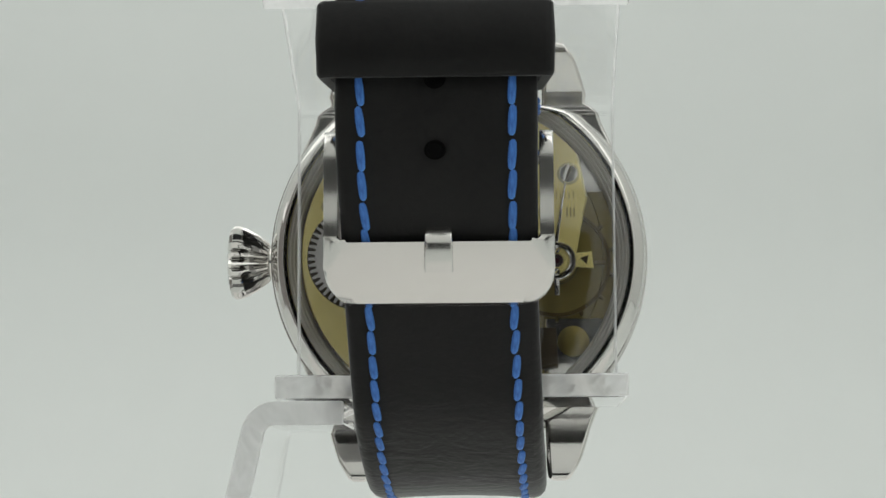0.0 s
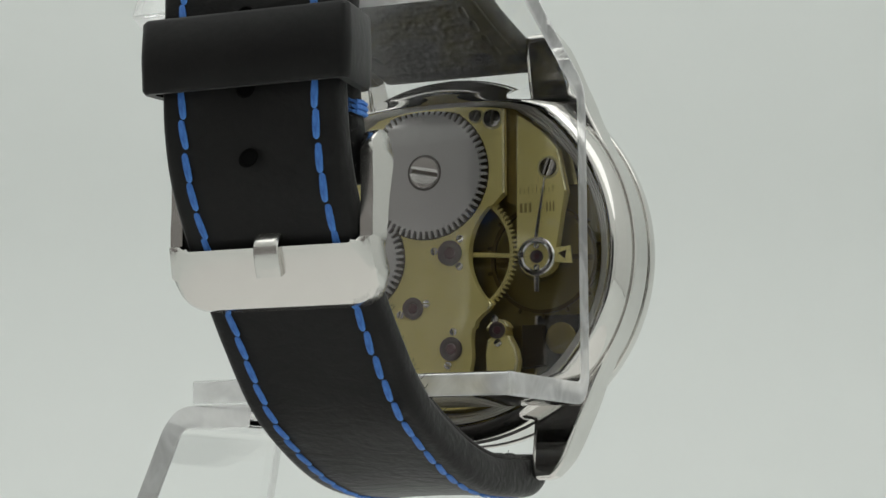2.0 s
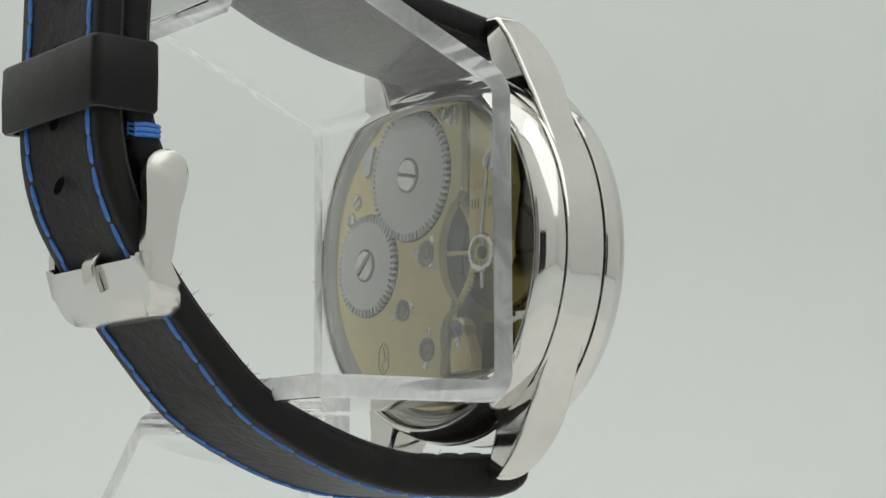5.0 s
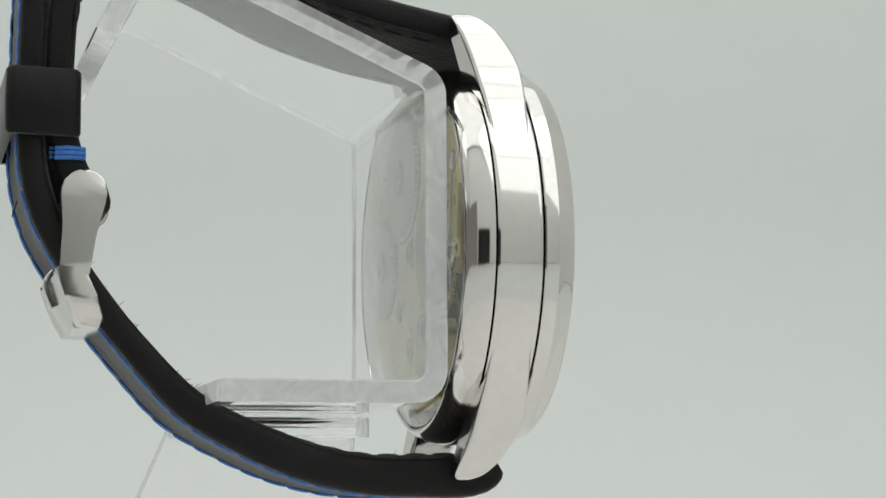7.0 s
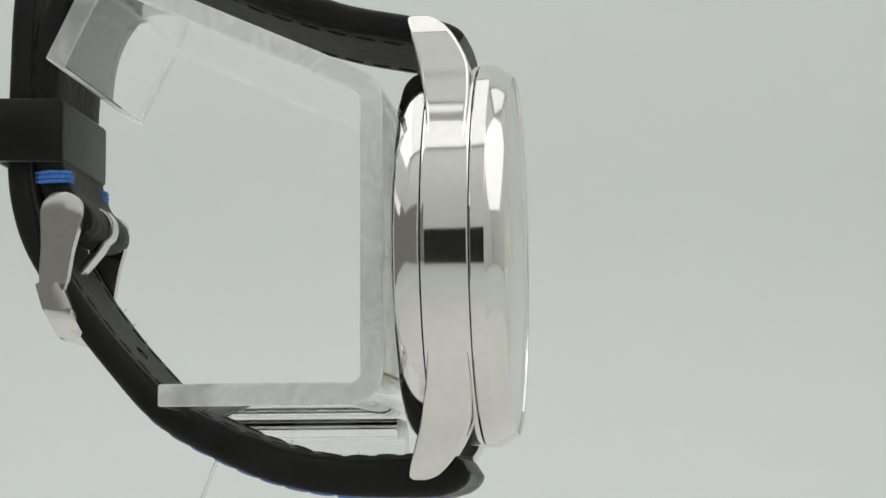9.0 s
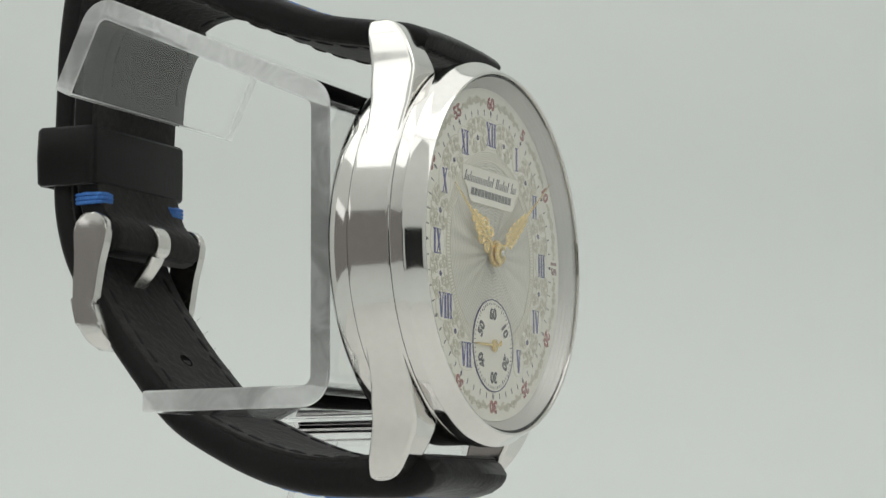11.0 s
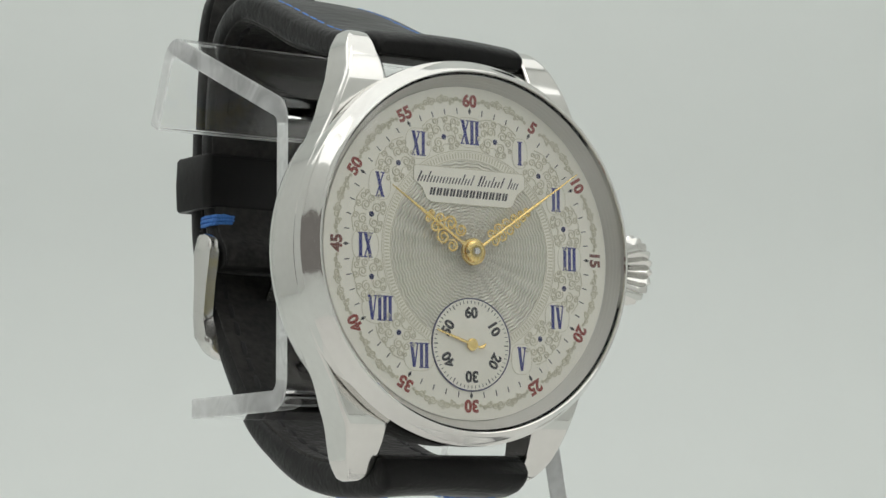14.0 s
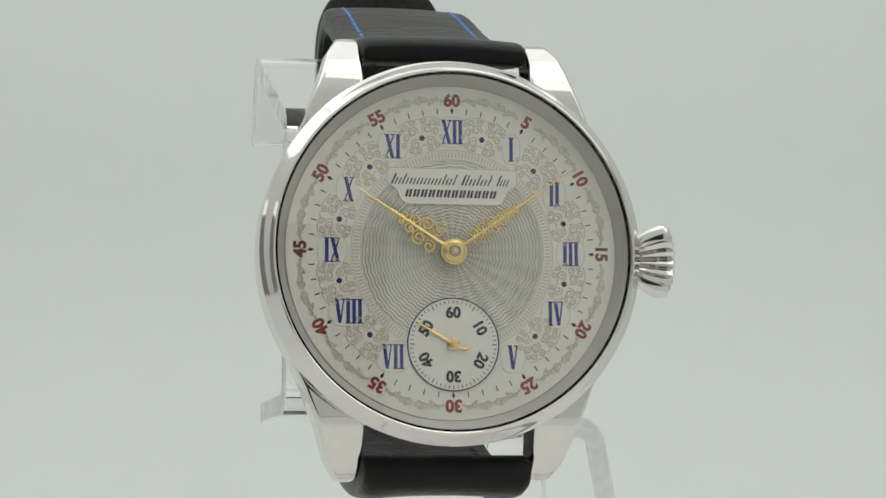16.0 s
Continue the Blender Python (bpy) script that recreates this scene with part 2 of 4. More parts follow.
def band(path, round_frac=0.4, pad=0.0, seg=3, bm=None):
    """A strip along (y, z, width, thickness, x offset) rows: rounded section; pad swells the outer face."""
    bm = bm or bmesh.new()
    ns = normals2(path)
    rings = []
    for i, (p, nn) in enumerate(zip(path, ns)):
        y, z, w, th, xo = p
        r = min(round_frac * th, w / 2.2)
        sec = []
        for cx, cn, a0 in ((w / 2 - r, th / 2 - r, 0), (-w / 2 + r, th / 2 - r, 90), (-w / 2 + r, -th / 2 + r, 180), (w / 2 - r, -th / 2 + r, 270)):
            for k in range(seg + 1):
                a = radians(a0 + 90 * k / seg)
                sec.append((cx + r * math.cos(a), cn + r * math.sin(a)))
            if a0 == 0 or a0 == 180:
                s = 1 if a0 == 0 else -1
                for f in (0.6, 0.2, -0.2, -0.6):
                    sec.append((s * f * (w / 2 - r), s * th / 2 + (pad * (1 - f * f) if s * PAD_SIDE > 0 else 0)))
        rings.append([bm.verts.new((xo + sx, y + nn[0] * sn, z + nn[1] * sn)) for sx, sn in sec])
    for a, b in zip(rings, rings[1:]):
        n = len(a)
        for i in range(n):
            bm.faces.new((a[i], a[(i + 1) % n], b[(i + 1) % n], b[i]))
    bm.faces.new(rings[0])
    bm.faces.new(rings[-1][::-1])
    return bm


PAD_SIDE = 1


def sheet(path, x0, x1, th, bevel=0.25):
    """A bent sheet along (y, z) rows, from x0 to x1."""
    bm = bmesh.new()
    ns = normals2(path)
    a, b = [], []
    for p, nn in zip(path, ns):
        q0, q1 = p[:2] + nn * th / 2, p[:2] - nn * th / 2
        a.append((bm.verts.new((x0, *q0)), bm.verts.new((x0, *q1))))
        b.append((bm.verts.new((x1, *q0)), bm.verts.new((x1, *q1))))
    for i in range(len(path) - 1):
        for s in (0, 1):
            bm.faces.new((a[i][s], a[i + 1][s], b[i + 1][s], b[i][s]))
        for c in (a, b):
            bm.faces.new((c[i][0], c[i + 1][0], c[i + 1][1], c[i][1]))
    for i in (0, -1):
        bm.faces.new((a[i][0], a[i][1], b[i][1], b[i][0]))
    bmesh.ops.recalc_face_normals(bm, faces=bm.faces)
    if bevel:
        sharp = [e for e in bm.edges if len(e.link_faces) == 2 and e.calc_face_angle(0) > 1.2]
        bmesh.ops.bevel(bm, geom=sharp, offset=bevel, segments=2, affect="EDGES", profile=0.5)
    return bm


def bent(corners, radius, seg=8):
    """A polyline of (y, z) with each inner corner rounded."""
    out = [np.array(corners[0], float)]
    for a, b, c in zip(corners, corners[1:], corners[2:]):
        a, b, c = (np.array(v, float) for v in (a, b, c))
        u, v = (a - b) / np.linalg.norm(a - b), (c - b) / np.linalg.norm(c - b)
        half = math.acos(max(-1, min(1, float(u @ v)))) / 2
        d = radius / math.tan(half)
        p, q = b + u * d, b + v * d
        o = b + (u + v) / np.linalg.norm(u + v) * radius / math.sin(half)
        a0, a1 = math.atan2(*(p - o)[::-1]), math.atan2(*(q - o)[::-1])
        da = (a1 - a0 + math.pi) % (2 * math.pi) - math.pi
        arc = [o + radius * np.array((math.cos(a0 + da * k / seg), math.sin(a0 + da * k / seg))) for k in range(seg + 1)]
        lead = 0.06 * radius
        out += [p + u * lead * 4, p + u * lead] + arc + [q + v * lead, q + v * lead * 4]
    return out + [np.array(corners[-1], float)]


def rod(points, radius, n=8, bm=None):
    """A round wire through 3D points; radius a number or one a point."""
    bm = bm or bmesh.new()
    P = [Vector(p) for p in points]
    rad = radius if isinstance(radius, (list, tuple)) else [radius] * len(P)
    rings = []
    for i, p in enumerate(P):
        d = (P[min(i + 1, len(P) - 1)] - P[max(i - 1, 0)]).normalized()
        side = d.cross(Vector((0, 1, 0)) if abs(d.y) < 0.9 else Vector((1, 0, 0))).normalized()
        up = d.cross(side)
        rings.append([bm.verts.new(p + rad[i] * (math.cos(2 * math.pi * k / n) * side + math.sin(2 * math.pi * k / n) * up)) for k in range(n)])
    for a, b in zip(rings, rings[1:]):
        for k in range(n):
            bm.faces.new((a[k], a[(k + 1) % n], b[(k + 1) % n], b[k]))
    bm.faces.new(rings[0])
    bm.faces.new(rings[-1][::-1])
    return bm


def cut_edges(ob, material, axes):
    """Gives the cut faces of a sheet, those that face along one of the axes or are narrow, the material of a sawn edge."""
    ob.data.materials.append(material)
    for p in ob.data.polygons:
        if any(abs(p.normal[a]) > 0.3 for a in axes):
            p.material_index = 1


def thing(name, label, category, z=DIAL_HEIGHT):
    ob = new(name)
    ob.empty_display_size = 0.01
    ob.location = (0, 0, z)
    return tagged(ob, label, category)


# ---- the light tent ----
def slab(name, x0, x1, y0, y1, z0, z1, label):
    bm = bmesh.new()
    bmesh.ops.create_cube(bm, size=1, matrix=Matrix.Translation(((x0 + x1) / 2, (y0 + y1) / 2, (z0 + z1) / 2)) @ Matrix.Diagonal((x1 - x0, y1 - y0, z1 - z0, 1)))
    me = bpy.data.meshes.new(name)
    bm.to_mesh(me)
    bm.free()
    me.materials.append(TENT)
    return tagged(new(name, me), label, "photo tent", kind="structure")


def tent():
    # floor and back wall are one swept sheet
    path = bent([(-0.42, -0.006), (0.46, -0.006), (0.46, 0.80)], 0.16, 16)
    bm = bmesh.new()
    cols = [[bm.verts.new((x, p[0], p[1])) for p in path] for x in (-0.46, 0.46)]
    for i in range(len(path) - 1):
        bm.faces.new((cols[0][i], cols[1][i], cols[1][i + 1], cols[0][i + 1]))
    bmesh.ops.recalc_face_normals(bm, faces=bm.faces)
    bmesh.ops.solidify(bm, geom=bm.faces[:], thickness=0.004)
    me = bpy.data.meshes.new("backdrop")
    bm.to_mesh(me)
    bm.free()
    me.shade_smooth()
    me.set_sharp_from_angle(angle=radians(40))
    me.materials.append(BACKDROP)
    tagged(new("backdrop", me), "seamless matt white backdrop sweeping from floor to wall", "backdrop", kind="structure")
    slab("wall_west", -0.47, -0.462, 0.06, 0.47, -0.006, 0.8, "matt white fabric side of a photo tent")
    slab("wall_west_flap", -0.47, -0.462, -0.42, 0.06, 0.28, 0.8, "matt white fabric flap over the open corner")
    slab("wall_east", 0.462, 0.47, -0.42, 0.47, 0, 0.8, "matt white fabric side of a photo tent")
    slab("ceiling", -0.47, 0.47, -0.43, 0.47, 0.80, 0.808, "matt white fabric top of a photo tent")
    # the front, with the opening for the camera
    o, h, z = 0.12, 0.076, 0.074
    slab("wall_front_west", -0.14, -o, -0.43, -0.422, -0.006, 0.8, "matt white fabric front of a photo tent")
    slab("wall_front_flap", -0.47, -0.14, -0.43, -0.422, 0.28, 0.8, "matt white fabric flap over the open corner")
    slab("wall_front_east", o, 0.47, -0.43, -0.422, 0, 0.8, "matt white fabric front of a photo tent")
    housing = slab("camera_housing", -0.16, 0.16, -0.54, -0.46, -0.006, 0.18, "matt black camera housing behind the tent opening")
    housing.data.materials.clear()
    housing.data.materials.append(HOUSING)
    housing["category"] = "camera"
    slab("wall_front_top", -o, o, -0.43, -0.422, z + h, 0.8, "matt white fabric front of a photo tent")


tent()


# ---- the turntable ----
# out of view; added white so that it bounces light onto the lower lugs
def turntable_disc():
    bm = lathe([(0, 5.9), (148, 5.9), (150, 4.9), (150, 0.0), (0, 0.0)], 96)
    bmesh.ops.transform(bm, matrix=Matrix.Scale(MM, 4) @ Matrix.Rotation(math.pi / 2, 4, "X"), verts=bm.verts)
    bmesh.ops.recalc_face_normals(bm, faces=bm.faces)
    me = bpy.data.meshes.new("turntable")
    bm.to_mesh(me)
    bm.free()
    me.shade_smooth()
    me.set_sharp_from_angle(angle=radians(30))
    me.materials.append(TABLE)
    ob = tagged(new("turntable", me), "plain white round turntable under the acrylic stand", "turntable")
    ob.location = (0, 0, -0.0059)
    return ob


turntable = turntable_disc()


# ---- the acrylic stand ----
def acrylic_stand():
    st = thing("watch_stand", "clear bent acrylic watch stand carrying the wristwatch", "watch stand")
    path = bent([(30.7, -17.0), (6.9, -17.0), (6.9, 17.2), (38.0, 31.0), (43.0, 20.7)], 2.4)
    ob = part("cradle", sheet(path, -18.2, 18.4, 2.5), ACRYLIC, st, "clear acrylic sheet bent round the strap loop", angle=14)
    ob.visible_shadow = False
    cut_edges(ob, ACRYLIC_EDGE, (0,))
    for p in ob.data.polygons:
        c, n = p.center / MM, p.normal
        if (c.y > 30.5 and n.y > 0.9) or (c.y > 41 and c.z < 21.5 and n.z < -0.75):
            p.material_index = 1
    # leg: a sheet whose path lies in x and z, flaring towards the back
    leg = bent([(11.2, -19.7), (20.2, -19.7), (30.0, -76.6), (-22, -76.6)], 2.2)
    bm = sheet([np.array((p[0], p[1])) for p in leg], 7.5, 31.0, 2.5)
    for v in bm.verts:
        if v.co.x > 15 and v.co.z < -20:
            v.co.x += 0.42 * (-20 - v.co.z)
    bmesh.ops.transform(bm, matrix=Matrix(((0, 1, 0, 0), (1, 0, 0, 0), (0, 0, 1, 0), (0, 0, 0, 1))), verts=bm.verts)
    ob = part("leg", bm, ACRYLIC, st, "clear acrylic leg with a bent foot", angle=14)
    cut_edges(ob, ACRYLIC_EDGE, (1,))
    ob.visible_shadow = False
    return st


stand = acrylic_stand()

# ---- the wristwatch ----
watch = thing("wristwatch", "polished steel wristwatch with ornate silver dial, black leather strap", "wristwatch")


def case_parts():
    mid = [(17.2, -4.0), (22.0, -4.15), (22.22, -4.08), (22.3, -3.9), (22.3, -3.6), (22.3, 0.6), (22.3, 0.85), (22.22, 1.05), (21.9, 1.1), (20.0, 1.1), (19.92, 0.9), (19.92, -2.8), (17.2, -3.2)]
    case = part("case", lathe(mid, 192, closed=True), STEEL, watch, "polished steel case band")
    back = [(19.9, 1.15), (21.8, 1.15), (22.02, 1.25), (22.0, 2.0), (21.75, 2.9), (21.4, 3.65), (20.95, 4.2), (20.6, 4.4), (20.35, 4.38), (20.25, 4.2), (19.9, 3.7)]
    part("case_back", lathe(back, 192, closed=True), STEEL, watch, "polished steel case back ring", angle=38)
    bez = [(19.9, -4.3), (22.1, -4.22), (22.42, -4.26), (22.52, -4.4), (22.52, -4.6), (22.52, -5.7), (22.5, -5.86), (22.42, -5.98), (22.3, -6.12), (21.95, -6.75), (21.55, -7.45), (21.3, -7.85), (21.18, -7.98), (21.05, -8.02), (20.92, -7.96), (20.88, -7.8), (20.88, -7.0), (20.6, -6.2), (19.9, -5.0)]
    part("bezel", lathe(bez, 192, closed=True), STEEL, watch, "polished steel bezel with a sloping flank", angle=26)
    # ring with turned steps that holds the movement
    steps = []
    for k in range(4):
        r, y = 20.1 - 0.38 * k, 3.75 - 0.42 * k
        steps += [(r, y), (r - 0.1, y + 0.04), (r - 0.32, y - 0.3), (r - 0.36, y - 0.4)]
    part("retaining_ring", lathe(steps + [(18.55, 1.4), (20.1, 1.4)], 192, closed=True), RING, watch, "turned steel ring round the movement", angle=20)
    # stepped inner ring, four fine grooves
    flank = []
    for k in range(5):
        r, y = 20.82 - 0.24 * k, -7.3 + 0.36 * k
        flank += [(r, y), (r - 0.19, y + 0.27), (r - 0.19, y + 0.34)]
    part("rehaut", lathe(flank + [(19.55, -5.42), (19.9, -5.0), (20.85, -6.9)], 192, closed=True), RING, watch, "brushed grey inner ring round the dial", angle=20)
    # domed front crystal and shallow domed back crystal
    front = []
    for i in range(13):
        r = 20.9 * (1 - i / 12)
        front.append((r, -7.72 - 1.05 * (1 - (r / 20.9) ** 2)))
    inner = [(r * 0.985, y + 0.55) for r, y in front[::-1]]
    ob = part("crystal", lathe(front + inner, 144, closed=True), CRYSTAL, watch, "clear domed crystal")
    ob.visible_shadow = False
    outer = [(20.2 * k / 16, 5.55 - 1.25 * (k / 16) ** 4) for k in range(17)]
    bk = outer + [(r * 0.99, y - 0.3) for r, y in outer[::-1]]
    ob = part("back_crystal", lathe(bk, 144), CRYSTAL, watch, "clear exhibition back crystal")
    ob.visible_shadow = False
    return case


def lug(sx, sz):
    rows = [  # z, x inner, x outer, y front, y back
        (7.5, 10.0, 20.9, -3.7, 0.75), (9.5, 10.0, 20.14, -3.7, 0.75), (11.0, 10.0, 19.4, -3.72, 0.76), (12.5, 10.0, 18.6, -3.75, 0.8), (14.0, 10.0, 17.9, -3.8, 0.92), (15.6, 10.0, 17.15, -3.9, 1.1), (17.6, 10.0, 16.4, -3.9, 1.45), (20.0, 10.0, 15.4, -3.7, 1.9),
        (22.2, 10.05, 14.7, -2.8, 2.5), (24.2, 10.1, 14.0, -1.55, 3.1), (25.5, 10.2, 13.2, -0.35, 3.45), (26.1, 10.4, 12.8, 0.6, 3.4), (26.4, 10.9, 12.3, 1.5, 3.0)]
    rows = smooth_path([(r[0], 0.0, *r[1:]) for r in rows], 0.5)
    bm = bmesh.new()
    rings = []
    for z, _, xi, xo, yf, yb in rows:
        ring = []
        cx, cy, hx, hy = (xi + xo) / 2, (yf + yb) / 2, (xo - xi) / 2, (yb - yf) / 2
        c = min(0.42, 0.45 * hx, 0.45 * hy)
        for ux, uy, a0 in ((1, 1, 0), (-1, 1, 90), (-1, -1, 180), (1, -1, 270)):
            arc = [(math.cos(radians(a0 + 30 * k)), math.sin(radians(a0 + 30 * k))) for k in range(4)]
            pts = [(ux * (hx - c) + c * ca, uy * (hy - c) + c * sa) for ca, sa in arc]
            # flat strips beside the rounded edge keep the faces plane
            (p0, p1), (q0, q1) = arc[0], arc[-1]
            pts = [(pts[0][0] + 0.3 * c * p1, pts[0][1] - 0.3 * c * p0)] + pts + [(pts[-1][0] - 0.3 * c * q1, pts[-1][1] + 0.3 * c * q0)]
            ring += [bm.verts.new((sx * (cx + px), cy + py, sz * z)) for px, py in pts]
        rings.append(ring)
    n = len(rings[0])
    for a, b in zip(rings, rings[1:]):
        for i in range(n):
            bm.faces.new((a[i], a[(i + 1) % n], b[(i + 1) % n], b[i]))
    bm.faces.new(rings[0])
    bm.faces.new(rings[-1][::-1])
    return part("lug", bm, STEEL, watch, "polished steel strap lug", angle=50)


def crown():
    bm = bmesh.new()
    n = 20
    rings = []
    for x, r, depth in ((21.6, 1.8, 0), (22.5, 1.8, 0), (22.6, 2.2, 0.2), (22.9, 2.5, 0.6), (24.1, 3.35, 0.62), (25.3, 4.05, 0.66), (26.2, 4.38, 0.66), (26.8, 4.34, 0.66), (27.15, 4.0, 0.6), (27.35, 3.2, 0.4), (27.4, 2.2, 0.0), (27.45, 0.8, 0)):
        ring = []
        for i in range(n * 4):
            rr = r - (depth if i % 4 in (0,) else depth * 0.45 if i % 4 in (1, 3) else 0)
            a = 2 * math.pi * i / (n * 4)
            ring.append(bm.verts.new((x, rr * math.cos(a) - 1.2, rr * math.sin(a) - 0.2)))
        rings.append(ring)
    k = n * 4
    for a, b in zip(rings, rings[1:]):
        for i in range(k):
            bm.faces.new((a[i], a[(i + 1) % k], b[(i + 1) % k], b[i]))
    bm.faces.new(rings[0])
    bm.faces.new(rings[-1][::-1])
    part("crown", bm, STEEL, watch, "large fluted onion crown of steel", angle=20)


# strap paths: y, z, width, thickness, x offset
UPPER = [(-2.4, 23.9, 19.6, 1.4, 0), (-1.6, 24.3, 19.9, 2.4, 0), (0.6, 25.05, 20.0, 2.9, 0), (5, 25.85, 20.0, 3.0, 0), (12, 27.35, 20.0, 3.1, 0), (20, 30.3, 19.8, 3.8, 0.1), (29, 34.4, 19.6, 3.6, 0.3), (36, 36.6, 19.5, 3.4, 0.4),
         (42.2, 34.6, 19.4, 3.2, 0.6), (46.0, 28.5, 19.2, 3.0, 0.7), (47.0, 20, 19.0, 3.0, 0.7), (46.7, 12.5, 18.8, 3.0, 0.7), (45.6, 7.8, 18.6, 3.3, 0.7), (44.6, 6.0, 18.5, 3.4, 0.7), (43.6, 4.4, 18.5, 4.4, 0.7), (43.1, 2.9, 18.4, 3.6, 0.7), (42.9, 2.3, 18.2, 1.8, 0.7)]
LOWER = [(-2.6, -24.9, 19.6, 2.0, 0), (-1.8, -25.3, 19.9, 3.8, 0), (0.6, -25.9, 20.0, 4.7, 0), (6.3, -26.0, 20.0, 4.6, 0), (12.6, -25.8, 19.8, 4.3, 0), (19, -24.5, 19.7, 4.2, 0.1), (25.7, -21.9, 19.6, 3.9, 0.3), (32.4, -18.2, 19.4, 3.4, 0.4),
         (38.4, -12.0, 19.2, 3.0, 0.6), (42.6, -6.8, 19.1, 2.9, 0.7), (45.9, -2.0, 19.1, 2.9, 0.7), (48.4, 2.8, 19.3, 3.0, 0.8), (49.8, 8.5, 19.4, 2.9, 0.8), (50.0, 15, 19.3, 2.8, 0.8), (49.9, 22, 19.2, 2.9, 0.8),
         (49.6, 31, 18.8, 2.9, 0.8), (48.4, 40, 17.5, 2.9, 0.8), (47.9, 46, 10.0, 2.6, 0.8)]


def stitch_mesh(size, wide, material):
    bm = rod([(0, 0, -1.75), (0, 0.06, -1.5), (0, 0.14, -0.8), (0, 0.16, 0), (0, 0.14, 0.8), (0, 0.06, 1.5), (0, 0, 1.75)], [0.2, 0.40, 0.47, 0.49, 0.47, 0.40, 0.2], 8)
    bmesh.ops.transform(bm, matrix=Matrix.Diagonal((wide, 0.52 * wide, size, 1)), verts=bm.verts)
    return piece_mesh("stitch", bm, material)


def sew(strap_ob, rows, side, me, s0, s1, pitch, sink=0.0, lean=5.0):
    """A row of stitches along each edge, on the face that side names."""
    path = smooth_path(rows, 0.3)
    ns = normals2(path)
    run, nxt = 0.0, s0
    for i in range(1, len(path)):
        run += float(np.linalg.norm((path[i] - path[i - 1])[:2]))
        if run < nxt or run > s1:
            continue
        nxt += pitch
        y, z, w, th, xo = path[i]
        nn = ns[i] * side
        d = Vector((0, path[i][0] - path[i - 1][0], path[i][1] - path[i - 1][1])).normalized()
        up = Vector((0, nn[0], nn[1]))
        for sx in (-1, 1):
            turn = Matrix((up.cross(d), up, d)).transposed().to_4x4()
            wob = pose(0, 0, 0, 0, sx * lean + random.uniform(-3, 3), 0)
            shared("stitch", me, strap_ob, Matrix.Translation((xo + sx * (w / 2 - 2.45), y + nn[0] * (th / 2 + sink), z + nn[1] * (th / 2 + sink))) @ turn @ wob)


